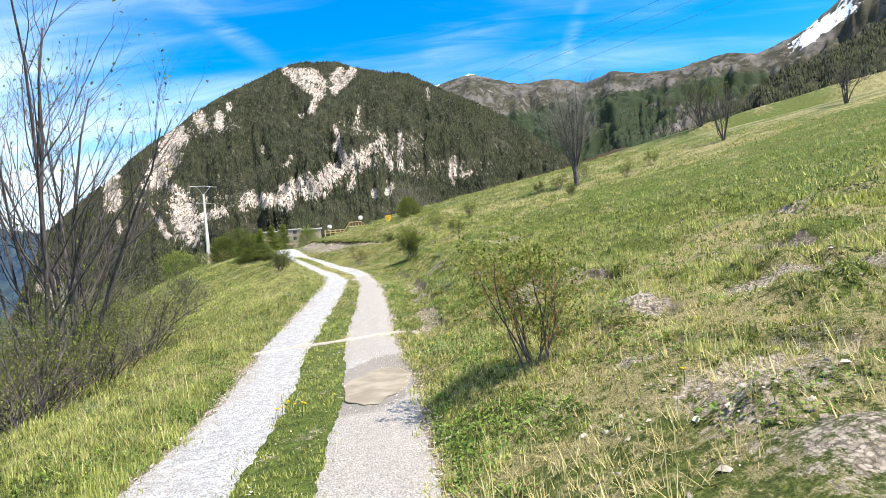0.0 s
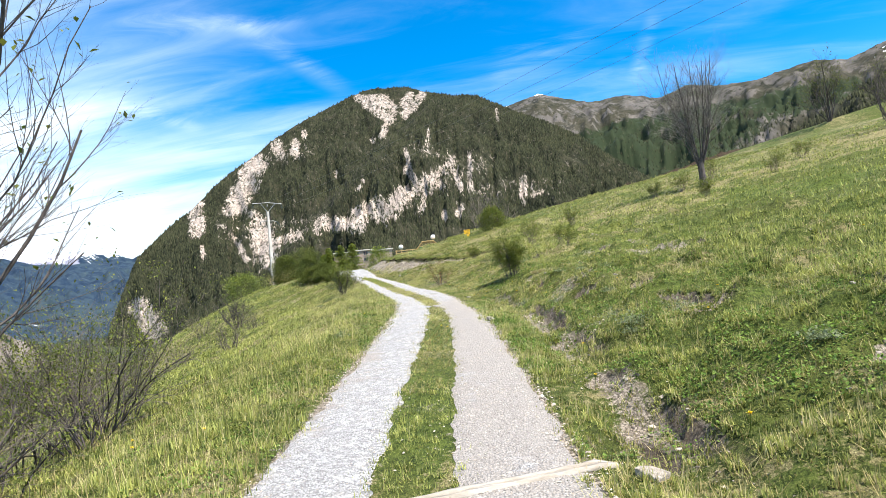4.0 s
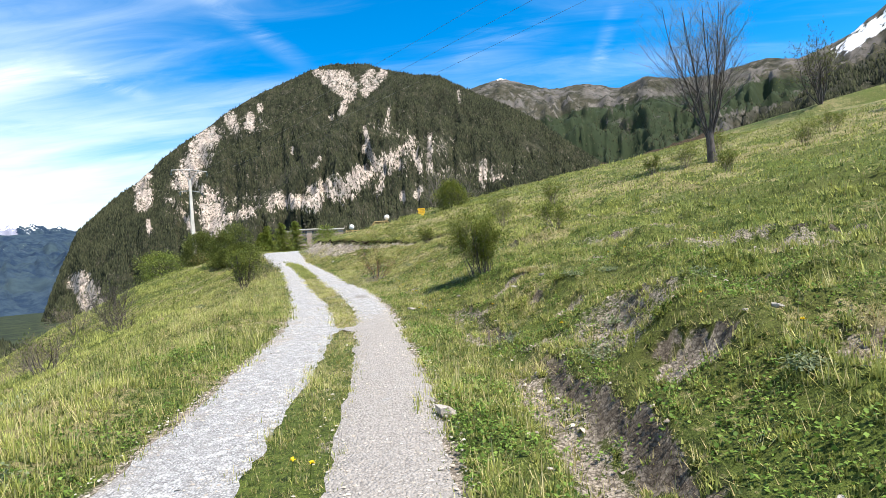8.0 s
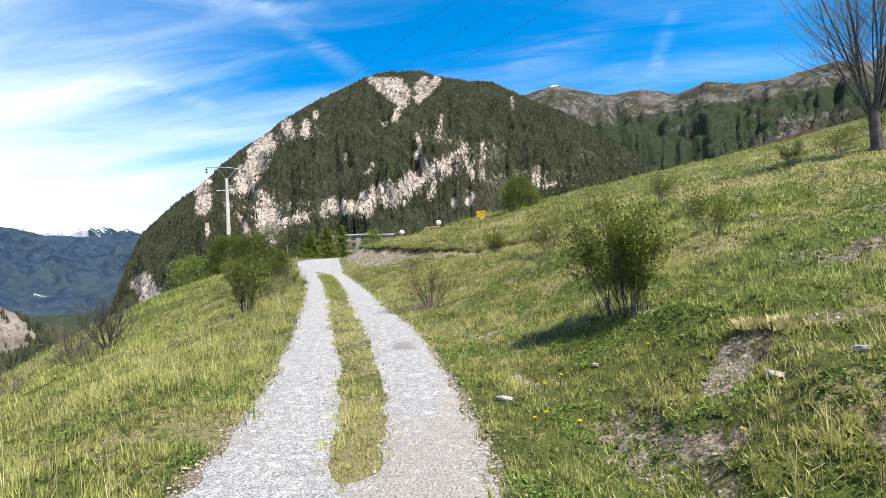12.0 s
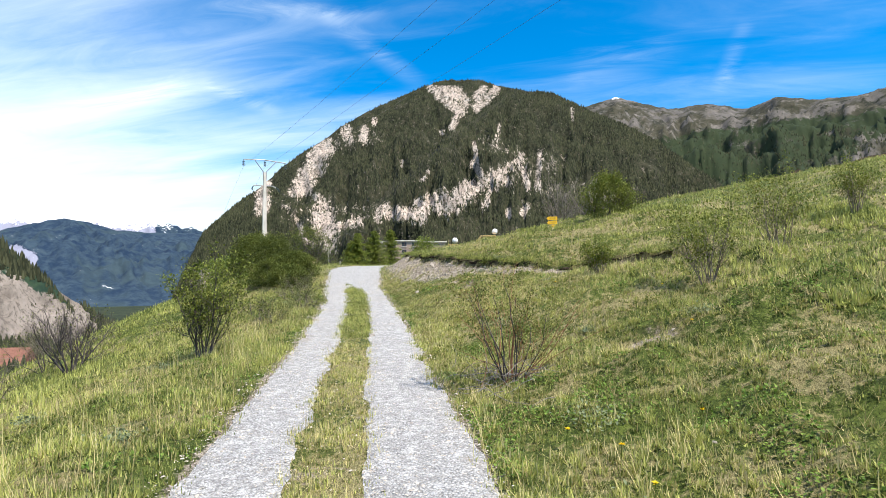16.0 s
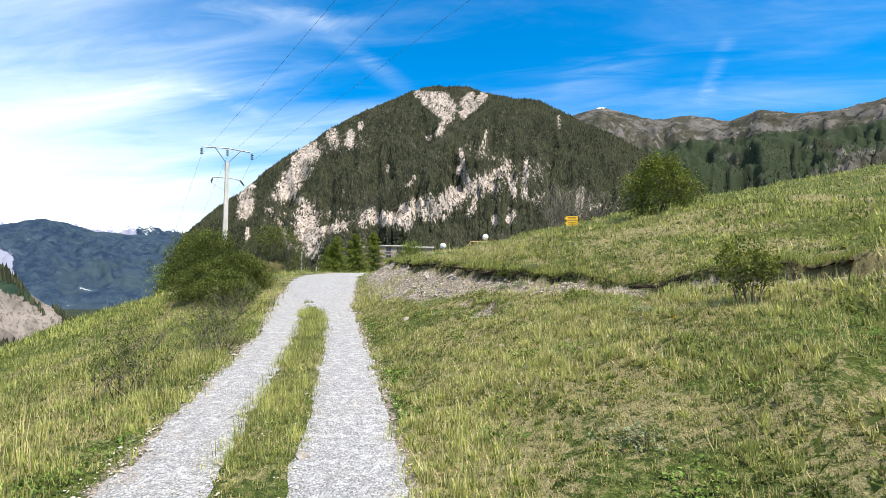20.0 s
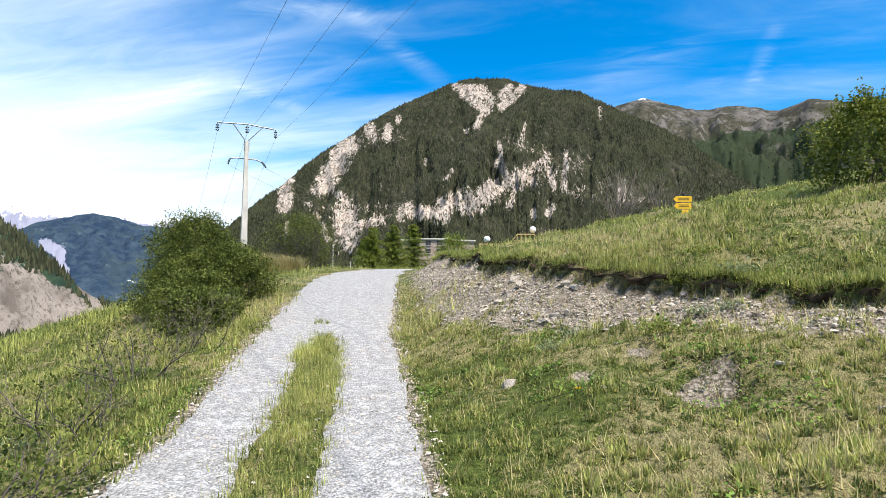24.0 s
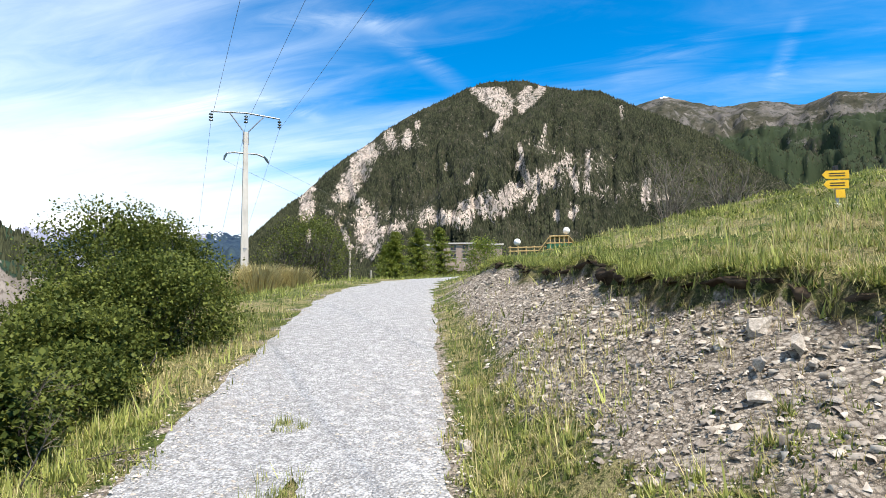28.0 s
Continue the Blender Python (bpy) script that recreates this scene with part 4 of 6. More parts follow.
main = ridge_mesh("backdrop_mountain", "steep forested limestone mountain with pale rock faces",
                  [(39.5, -4.5, 980), (38.4, -2.9, 990), (36.6, 2.1, 1000), (35.2, 5.3, 1010), (33.0, 7.4, 1020), (30.5, 9.4, 1035), (28.4, 11.4, 1055), (26.4, 12.8, 1080), (23.3, 15.0, 1110), (20.7, 16.6, 1140), (17.8, 17.85, 1180), (15.2, 18.95, 1210), (13.5, 19.45, 1215), (12.1, 19.55, 1220), (9.4, 19.4, 1220),
                   (7.2, 18.8, 1180), (5.1, 18.35, 1150), (2.7, 18.05, 1110), (0.8, 17.05, 1080), (-1.7, 15.8, 1045), (-4.7, 14.25, 1010), (-6.7, 13.1, 995), (-8.5, 11.4, 985), (-10.4, 9.9, 985), (-13, 8.0, 980), (-17, 5.5, 980)],
                  [(-17, 700), (0, 560), (15, 520), (30, 640), (39.5, 900)], -38.0, "mountain", 420, 150, 90.0, SUMMIT_ROCK + CLIFF_ROCK + BAND_ROCK, shape=1.12, gully=0.45, seed=21, jag=0.10, thin=[(13, 8.3, 3, 11.5, 1.5), (19, 7.0, 28, 7.5, 1.2), (-4, 8.4, 3, 9, 1.0), (24, 13.5, 20, 14.5, 0.8), (9, 14, 6, 12, 0.9)], spur=[(2.4, 18.5), (7.1, 17.9), (11.5, 15.1), (14.9, 12.3), (20.2, 7.5), (25.4, 2.9)])
ridge = ridge_mesh("backdrop_ridge", "brown alpine ridge with thin snow on its highest tops",
           [(8, 15.0, 4000), (0.05, 16.5, 4000), (-3.2, 17.15, 4050), (-7.7, 15.75, 4000), (-11, 15.7, 3900), (-14.1, 14.9, 3700), (-16.3, 15.6, 3400), (-19.1, 14.9, 3200), (-21.4, 14.7, 3000), (-24.5, 15.0, 2900), (-26.1, 15.2, 2800), (-28.4, 14.6, 2700), (-32.2, 15.6, 2700), (-34.6, 17.2, 2700), (-38, 19.0, 2700), (-46, 20.5, 2700)],
           1000, -40.0, "alpine", 320, 120, 260.0, snow=[(-3.2, 17.2, 0.9, 0.22, 0), (0.2, 16.5, 0.7, 0.15, 0), (-33.4, 15.5, 3.0, 0.7, -25), (-37, 18.0, 3.0, 1.0, -20)],
           woods=[(-10, 11.5, 6, 1.6, 10), (-18, 11.0, 5, 1.2, 0), (-14, 9, 8, 1.5, 0), (-5, 11, 3, 2, 0), (-17, 12.8, 6, 0.9, 0), (-25, 12.4, 5, 1.3, 0), (-11, 12.9, 3, 0.8, 0)], shape=1.05, gully=0.42, seed=31, jag=0.12)
slope = ridge_mesh("backdrop_forest_slope", "dark conifer forest on a mountain side above the meadow",
           [(-18, 8.6, 1000), (-23.2, 9.6, 950), (-26.4, 10.9, 900), (-30.4, 12.7, 900), (-33.5, 13.4, 900), (-36.8, 14.5, 900), (-48, 17, 900)],
           [(-48, 300), (-18, 560)], 20.0, "mountain", 90, 30, 60.0, shape=1.0, gully=0.3, seed=41, jag=0.2)
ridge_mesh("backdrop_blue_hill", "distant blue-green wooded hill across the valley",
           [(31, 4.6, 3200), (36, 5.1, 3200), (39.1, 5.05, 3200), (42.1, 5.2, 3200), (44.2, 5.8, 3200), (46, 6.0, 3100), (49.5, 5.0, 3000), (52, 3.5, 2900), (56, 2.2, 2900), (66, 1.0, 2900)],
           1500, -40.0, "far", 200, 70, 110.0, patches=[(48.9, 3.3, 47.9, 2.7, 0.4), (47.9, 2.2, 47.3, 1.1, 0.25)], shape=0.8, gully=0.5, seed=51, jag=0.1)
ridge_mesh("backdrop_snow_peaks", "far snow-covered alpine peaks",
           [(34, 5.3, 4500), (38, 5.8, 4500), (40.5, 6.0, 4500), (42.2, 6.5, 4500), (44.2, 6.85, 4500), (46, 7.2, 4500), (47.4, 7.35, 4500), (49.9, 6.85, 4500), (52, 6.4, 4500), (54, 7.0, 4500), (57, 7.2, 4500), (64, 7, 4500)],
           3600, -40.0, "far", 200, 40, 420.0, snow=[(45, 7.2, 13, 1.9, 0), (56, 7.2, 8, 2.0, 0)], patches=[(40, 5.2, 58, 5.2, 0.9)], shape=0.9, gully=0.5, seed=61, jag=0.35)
left_slope = ridge_mesh("backdrop_scree_slope", "dark forested slope with pale scree above the valley road",
           [(72, 12.0, 480), (60, 9.2, 480), (54.0, 6.4, 480), (50.0, 4.2, 470), (47.9, 2.2, 460), (46, 0.2, 455), (44, -1.4, 450), (42.2, -2.7, 445), (40.5, -4.0, 440)],
           [(40, 430), (50, 400), (72, 310)], -36.0, "valley", 130, 60, 18.0, patches=[(56, 1.4, 45.8, -3.4, 2.1), (56, -1.5, 48, -3.8, 2.0), (45.7, 0.0, 43.8, -2.2, 0.26)], shape=1.0, gully=0.3, seed=71, jag=0.12)


def forest_on(name, label, surf, count, height, seed, limit=0.42, lo=0.0, hi=0.8):
    """Conifers standing on a mountain side, one mesh."""
    V, A, E, attrs = surf
    rs = np.random.RandomState(seed)
    na, nv = A.shape
    i, j = rs.rand(count) * (na - 1.01), (lo + (hi - lo) * rs.rand(count)) * (nv - 1.01)
    i0, j0 = i.astype(int), j.astype(int)
    fi, fj = (i - i0)[:, None], (j - j0)[:, None]
    p = (V[i0, j0] * (1 - fi) + V[i0 + 1, j0] * fi) * (1 - fj) + (V[i0, j0 + 1] * (1 - fi) + V[i0 + 1, j0 + 1] * fi) * fj
    rock = attrs["rock"].reshape(na, nv)[i0, j0]
    thin = value_noise(p[:, 0] / 45, p[:, 2] / 22, seed, 3)
    ragged = value_noise((p[:, 0] + 0.5 * p[:, 2]) / 14, p[:, 2] / 20, seed + 3, 4, 0.6)
    keep = (rock + 0.75 * ragged + 0.6 * (rs.rand(count) - 0.5) < limit) & (thin + 0.45 * rs.rand(count) > -0.18)
    p = p[keep]
    n = len(p)
    ang = np.arange(3) * np.pi * 2 / 3
    tv = np.vstack([np.c_[np.cos(ang), np.sin(ang), np.full(3, 0.08)], [(0, 0, 1.0)]])
    tf = [(k, (k + 1) % 3, 3) for k in range(3)]
    h = height * (0.6 + 0.8 * rs.rand(n))
    size = np.c_[h * (0.18 + 0.12 * rs.rand(n)), h * (0.18 + 0.12 * rs.rand(n)), h]
    p[:, 2] -= 1.0
    me = scatter_mesh(name, tv, tf, p, rs.rand(n) * 6.28, 0.05 * rs.randn(n), size, "forest", rs.rand(n) ** 1.5)
    tagged(new(name, me), label, "forest", kind="stuff")


forest_on("mountain_forest", "dark conifer forest covering the mountain side", main, 165000, 4.3, 5, 0.44)
forest_on("ridge_forest", "scattered conifers on the alpine ridge", ridge, 26000, 8.0, 8, 0.42, 0.0, 0.5)
forest_on("slope_forest", "dark conifers on the slope above the meadow", slope, 14000, 6.0, 6)
def valley_floor_forest():
    rs = np.random.RandomState(33)
    n = 6000
    a, d = np.radians(36 + 30 * rs.rand(n)), 130 + 290 * rs.rand(n) ** 0.7
    x, y = -np.sin(a) * d - 5, np.cos(a) * d + 30
    road = np.interp(np.degrees(a), [38, 45, 50, 62], [440, 405, 345, 300])
    ok = (value_noise(x / 40, y / 40, 34, 3) > -0.1) & (np.abs(d - road - 10) > 16)
    x, y = x[ok], y[ok]
    ok = np.hypot(x + 189.5, y - 188) > 20
    x, y = x[ok], y[ok]
    n = len(x)
    h = 4.5 + 4 * rs.rand(n)
    ang = np.arange(4) * np.pi / 2
    tv = np.vstack([np.c_[np.cos(ang), np.sin(ang), np.full(4, 0.06)], [(0, 0, 1.0)]])
    me = scatter_mesh("valley_trees", tv, [(k, (k + 1) % 4, 4) for k in range(4)], np.c_[x, y, land(x, y, False) - 0.3], rs.rand(n) * 6.28, 0.04 * rs.randn(n), np.c_[h * 0.27, h * 0.27, h], "forest", rs.rand(n))
    tagged(new("valley_trees", me), "dark trees on the valley floor", "forest", kind="stuff")


valley_floor_forest()
forest_on("valley_forest", "dark conifers on the slope across the valley", left_slope, 16000, 5.0, 7, 0.35)
# ---- things ----
# ---------------------------------------------------------------- vegetation


def land1(x, y):
    return float(land(np.array([float(x)]), np.array([float(y)]))[0])


def norm(v):
    return v / (np.linalg.norm(v) + 1e-9)


def wander(rs, start, way, length, n, wob, lift):
    """A crooked path that bends towards the light."""
    pts, d = [np.array(start, float)], norm(np.array(way, float))
    for _ in range(n):
        d = norm(d + wob * rs.randn(3) + np.array([0, 0, lift]))
        pts.append(pts[-1] + d * length / n)
    return np.array(pts)


def branching(rs, thick, thin, tips, start, way, length, radius, depth, kids, wob, lift, fork=0.75, shrink=0.55):
    pts = wander(rs, start, way, length, (2, 4, 6, 7)[min(depth, 3)], wob, lift)
    rad = np.linspace(radius, radius * (0.3 if depth else 0.25), len(pts))
    (thick if depth > 1 else thin).add(pts, rad, (3, 3, 4, 6)[min(depth, 3)])
    if depth == 0:
        tips.extend(pts[1:])
        return
    tips.append(pts[-1])
    for _ in range(kids[depth - 1] if depth <= len(kids) else kids[-1]):
        t = 0.22 + 0.78 * rs.rand()
        k = min(int(t * (len(pts) - 1)), len(pts) - 2)
        f = t * (len(pts) - 1) - k
        p = pts[k] * (1 - f) + pts[k + 1] * f
        d = norm(pts[k + 1] - pts[k])
        side = norm(np.cross(d, rs.randn(3)))
        branching(rs, thick, thin, tips, p, d + fork * side, length * shrink * (0.6 + 0.6 * rs.rand()) * (1.15 - 0.6 * t), radius * (1 - 0.7 * t) * 0.55, depth - 1, kids, wob * 1.15, lift * 0.9, fork, shrink)


LEAF_V = np.array([(0, 0, 0), (0.30, 0.5, 0.12), (0, 1, 0), (-0.30, 0.5, 0.12)])
LEAF_F = np.array([(0, 1, 2), (0, 2, 3)])
BLADE_V = np.array([(-0.5, 0, 0), (0.5, 0, 0), (-0.36, 0.10, 0.55), (0.36, 0.10, 0.55), (0, 0.38, 1.0)])
BLADE_F = np.array([(0, 1, 3), (0, 3, 2), (2, 3, 4)])


def leaves_mesh(name, rs, pts, count, spread, size, mat):
    pts = np.asarray(pts)
    p = pts[rs.randint(len(pts), size=count)] + spread * rs.randn(count, 3)
    return scatter_mesh(name, LEAF_V, LEAF_F, p, rs.rand(count) * 6.283, (rs.rand(count) - 0.35) * 2.2, size * (0.55 + 0.9 * rs.rand(count)), mat, rs.rand(count))


def woody(name, label, category, x, y, stems, height, radius, spread, depth, kids, leaves, leaf_size, leaf_mat, bark, twig, seed, wob=0.14, lift=0.10, base=0.15, group="", leaf_spread=0.03, fork=0.75, shrink=0.55, sink=0.05, trunk=None):
    """A tree or shrub: stems, fine twigs and leaves."""
    rs = np.random.RandomState(seed)
    ob = empty(name, x, y, land1(x, y) - sink, label, category, group)
    thick, thin, tips = Tubes(), Tubes(), []
    z0 = 0.0
    if trunk:
        z0 = trunk[0]
        thick.add(np.array([(0.05, 0, -0.1), (0.02, 0.03, z0 * 0.5), (0, 0, z0), (0.02, 0, z0 * 1.25)]), [trunk[1] * 1.35, trunk[1], trunk[1] * 0.95, trunk[1] * 0.5], 9)
    for k in range(stems):
        a = 6.283 * (k + rs.rand()) / stems
        out = np.array([math.cos(a), math.sin(a), 0]) * spread * (0.35 + 0.8 * rs.rand())
        start = np.array([math.cos(a), math.sin(a), 0]) * base * rs.rand() + np.array([0, 0, z0 * (0.75 + 0.4 * rs.rand())])
        branching(rs, thick, thin, tips, start, out + np.array([0, 0, 1.0]), height * (0.65 + 0.4 * rs.rand()), radius * (0.7 + 0.5 * rs.rand()), depth, kids, wob, lift, fork, shrink)
    if thick.v:
        tagged(part("stem", thick.mesh("stem", bark), ob), kind="stuff" if stems > 6 else "")
    if thin.v:
        tagged(part("twig", thin.mesh("twig", twig), ob), kind="stuff")
    if leaves:
        tagged(part("leaf", leaves_mesh("leaf", rs, tips, leaves, leaf_spread, leaf_size, leaf_mat), ob), kind="stuff")
    return ob, tips


def round_bush(name, label, x, y, rx, ry, h, seed, leaves=7000, leaf_size=0.06, leaf_mat="dark_leaf", bark="dark_bark", group="", grey=0.0):
    """A dense bush: a lumpy shell of leaves round a mass of twigs."""
    rs = np.random.RandomState(seed)
    ob = empty(name, x, y, land1(x, y) - 0.05, label, "bush", group)
    thick, thin, tips = Tubes(), Tubes(), []
    for k in range(26 if grey else 10):
        a = rs.rand() * 6.283
        w = np.array([math.cos(a) * rx / h, math.sin(a) * ry / h, 0]) * (0.3 + 0.9 * rs.rand())
        branching(rs, thick, thin, tips, (rs.randn() * rx * 0.3, rs.randn() * ry * 0.3, 0), 0.7 * w + np.array([0, 0, 0.9]), h * (0.55 + 0.3 * rs.rand()), 0.055 if grey else 0.022, 2, (6, 8) if grey else (5, 6), 0.17, 0.03, 0.8, 0.42)
    tagged(part("stem", thick.mesh("stem", bark), ob), kind="stuff")
    tagged(part("twig", thin.mesh("twig", bark), ob), kind="stuff")
    a, e = rs.rand(leaves) * 6.283, rs.rand(leaves) ** 0.8
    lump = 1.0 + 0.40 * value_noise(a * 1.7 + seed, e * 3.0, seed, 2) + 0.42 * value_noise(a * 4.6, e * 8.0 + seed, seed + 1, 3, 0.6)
    r = lump * (1.04 - 0.52 * rs.rand(leaves) ** 1.2 + 0.05 * rs.randn(leaves))
    wide = np.sqrt(np.clip(1 - np.clip(e, 0, 1) ** 2.4, 0, 1)) * (0.80 + 0.20 * smooth01(e, 0.0, 0.3))
    p = np.c_[rx * r * wide * np.cos(a), ry * r * wide * np.sin(a), h * e * (0.72 + 0.28 * r)]
    # leaf tone follows the lumps: hollows painted darker as shade, bulges lighter
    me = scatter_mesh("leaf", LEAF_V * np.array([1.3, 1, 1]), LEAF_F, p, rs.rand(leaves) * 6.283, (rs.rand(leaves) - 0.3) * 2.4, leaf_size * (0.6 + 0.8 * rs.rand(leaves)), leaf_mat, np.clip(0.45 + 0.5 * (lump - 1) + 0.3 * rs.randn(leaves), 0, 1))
    tagged(part("leaf", me, ob), kind="stuff")
    return ob


def conifer_tree(x, y, h, seed):
    rs = np.random.RandomState(seed)
    ob = empty("conifer_tree", x, y, land1(x, y) - 0.1, "young green conifer with drooping branches beside the track", "tree", "young conifers")
    trunk, limbs = Tubes(), Tubes()
    trunk.add(np.array([(0, 0, 0), (0.02, 0, h * 0.5), (0, 0.02, h)]), [h * 0.02, h * 0.012, 0.01], 7)
    pts = []
    for z in np.linspace(0.08, 0.97, 22):
        for k in range(7):
            a = rs.rand() * 6.283
            L = h * 0.46 * (1 - z) ** 0.8 * (0.7 + 0.5 * rs.rand()) + 0.08
            p = wander(rs, (0, 0, z * h), (math.cos(a), math.sin(a), 0.15), L, 4, 0.08, -0.04)
            limbs.add(p, np.linspace(0.018, 0.004, 5), 3)
            t = rs.rand(64)
            k0 = np.minimum((t * 4).astype(int), 3)
            q = p[k0] + (p[k0 + 1] - p[k0]) * (t * 4 - k0)[:, None]
            pts.append(q + 0.07 * rs.randn(64, 3) * np.array([1, 1, 0.6]))
    pts = np.vstack(pts)
    n = len(pts)
    part("trunk", trunk.mesh("trunk", "dark_bark"), ob)
    tagged(part("limb", limbs.mesh("limb", "dark_bark"), ob), kind="stuff")
    tagged(part("needle", scatter_mesh("needle", LEAF_V * np.array([0.6, 1, 1]), LEAF_F, pts, rs.rand(n) * 6.283, (rs.rand(n) - 0.6) * 1.6, 0.21 * (0.6 + 0.8 * rs.rand(n)), "conifer", rs.rand(n)), ob), kind="stuff")


# the bare trees
woody("bare_tree", "leafless grey multi-stemmed tree growing on the slope below the track", "tree", -9.3, 13.7, 11, 8.8, 0.058, 0.38, 3, (6, 8, 9), 600, 0.09, "leaf", "dark_bark", "dark_bark", 11, 0.09, 0.09, 0.30, leaf_spread=0.04, fork=0.6, shrink=0.5)
woody("bare_tree", "tall leafless tree with many upright stems on the open meadow", "tree", 10.75, 50.4, 16, 8.0, 0.046, 0.38, 3, (7, 8, 11), 5200, 0.05, "silver_leaf", "dark_bark", "pale_bark", 12, 0.06, 0.07, 0.15, fork=0.8, shrink=0.5, trunk=(1.5, 0.21))
woody("bare_tree", "small leafless tree on the far meadow", "tree", 25.0, 54.2, 7, 5.0, 0.06, 0.4, 2, (7, 8), 900, 0.09, "dark_leaf", "dark_bark", "dark_bark", 13)
woody("bare_tree", "small leafless tree on the far meadow", "tree", 41.4, 62.0, 8, 5.5, 0.07, 0.4, 2, (7, 8), 900, 0.09, "dark_leaf", "dark_bark", "dark_bark", 14)
woody("bare_tree", "tree with brown buds standing at the top of the meadow", "tree", 36.5, 85.3, 9, 7.0, 0.09, 0.45, 2, (7, 9), 2500, 0.13, "dark_leaf", "dark_bark", "dark_bark", 15)
woody("bare_tree", "thin leafless tree behind the meadow edge", "tree", -8.2, 108.0, 10, 8.5, 0.09, 0.36, 2, (8, 9), 1200, 0.12, "dark_leaf", "bark", "bark", 16)
woody("bare_tree", "low leafless tree behind the meadow edge", "tree", -4.6, 97.5, 9, 5.0, 0.07, 0.5, 2, (8, 9), 1200, 0.10, "dark_leaf", "bark", "bark", 17)

# shrubs beside the track
woody("shrub", "spindly wild shrub with small yellow-green leaves on the bank", "shrub", 0.76, 6.7, 11, 1.40, 0.012, 0.20, 2, (6, 7), 3400, 0.042, "leaf", "dark_bark", "red_twig", 21, group="shrubs on the meadow", leaf_spread=0.05)
woody("shrub", "upright leafy shrub with dry stems at its foot", "shrub", -2.25, 32.2, 24, 1.50, 0.011, 0.22, 2, (7, 8), 15000, 0.040, "leaf", "dark_bark", "twig", 22, group="shrubs on the meadow", leaf_spread=0.07, fork=0.75, shrink=0.40, base=0.35)
woody("shrub", "sprawling rose bush with red-brown canes and fresh leaves", "shrub", -6.0, 37.75, 11, 1.30, 0.009, 0.42, 2, (5, 7), 4200, 0.026, "dark_leaf", "dark_bark", "red_twig", 23, group="shrubs on the meadow", leaf_spread=0.03)
rose = bpy.data.objects["shrub.002"]
canes = Tubes()
canes.add(np.array([(0.02, 0.0, 0.0), (0.0, 0.03, 0.3), (0.03, 0.04, 0.6), (0.04, 0.05, 0.74)]), [0.013, 0.013, 0.012, 0.012], 7)
rs = np.random.RandomState(5)
for _ in range(9):
    canes.add(wander(rs, (0.15 * rs.randn(), 0.15 * rs.randn(), 0), (0.5 * rs.randn(), 0.5 * rs.randn(), 1.0), 0.9 + 0.8 * rs.rand(), 8, 0.10, 0.02), np.linspace(0.006, 0.002, 9), 5)
tangle = Tubes()
for _ in range(90):
    a = rs.rand() * 6.283
    tangle.add(wander(rs, (0.35 * rs.randn(), 0.35 * rs.randn(), 0.03 + 0.2 * rs.rand()), (math.cos(a), math.sin(a), 0.35 * rs.randn()), 0.3 + 0.5 * rs.rand(), 6, 0.22, -0.02), np.linspace(0.004, 0.0015, 7), 4)
tagged(part("dry_cane", tangle.mesh("dry_cane", "pale_bark"), rose, "pale dead canes tangled at the foot"), kind="stuff")
part("cane", canes.mesh("cane", "red_twig"), rose, "red-brown cut canes")
woody("shrub", "leafless forked shrub on the slope below the track", "shrub", -21.4, 46.6, 12, 2.6, 0.035, 0.6, 2, (9, 10), 900, 0.05, "dark_leaf", "dark_bark", "dark_bark", 24, group="shrubs below the track")
woody("shrub", "upright shrub with young green leaves beside the track", "shrub", -11.6, 39.6, 12, 1.75, 0.018, 0.32, 2, (7, 9), 6000, 0.045, "leaf", "dark_bark", "dark_bark", 25, group="shrubs below the track", leaf_spread=0.04)
for k, (x, y, h, st) in enumerate(((-3.0, 41.5, 1.3, 9), (-1.2, 44.0, 1.5, 10), (1.5, 47.0, 1.2, 8), (0.3, 37.0, 0.9, 8), (9.0, 44.0, 1.0, 8), (14.0, 47.0, 1.4, 9), (17.0, 50.0, 1.2, 8), (-4.8, 45.0, 0.8, 7), (9.2, 50.0, 1.2, 9), (12.0, 52.6, 1.5, 9), (7.6, 50.6, 0.9, 8))):
    woody("shrub", "thin straggly shrub on the grassy slope", "shrub", x, y, st + 3, h, 0.011, 0.5, 2, (6, 7), 2600, 0.045, "leaf", "twig", "twig", 30 + k, group="shrubs on the meadow", leaf_spread=0.05)
for k, (x, y, h, st, lv) in enumerate(((-8.6, 11.6, 1.4, 11, 700), (-9.6, 12.9, 1.9, 12, 900), (-9.3, 15.2, 1.7, 11, 900), (-10.6, 11.8, 2.0, 11, 500), (-10.4, 15.6, 2.2, 12, 700), (-9.5, 17.6, 1.7, 11, 900), (-12.0, 14.2, 2.3, 11, 500), (-11.6, 18.6, 2.0, 10, 700), (-9.4, 10.0, 1.5, 10, 500), (-13.5, 17.5, 2.4, 10, 600), (-10.6, 19.6, 1.6, 10, 700), (-9.9, 18.4, 2.2, 14, 1100), (-8.5, 13.6, 1.5, 11, 900), (-11.2, 13.0, 2.4, 12, 900), (-12.6, 20.5, 2.2, 12, 700), (-8.3, 10.9, 1.4, 12, 700), (-9.0, 9.4, 1.6, 12, 600), (-10.2, 10.8, 2.0, 12, 600))):
    woody("shrub", "tangled thorny shrub with bare twigs and few new leaves", "shrub", x, y, st + 4, h * 1.4, 0.020, 0.75, 2, (6, 8), int(lv * 3.5), 0.045, "leaf", "dark_bark", "bark", 50 + k, 0.18, 0.03, 0.5, group="thicket below the track", leaf_spread=0.07)
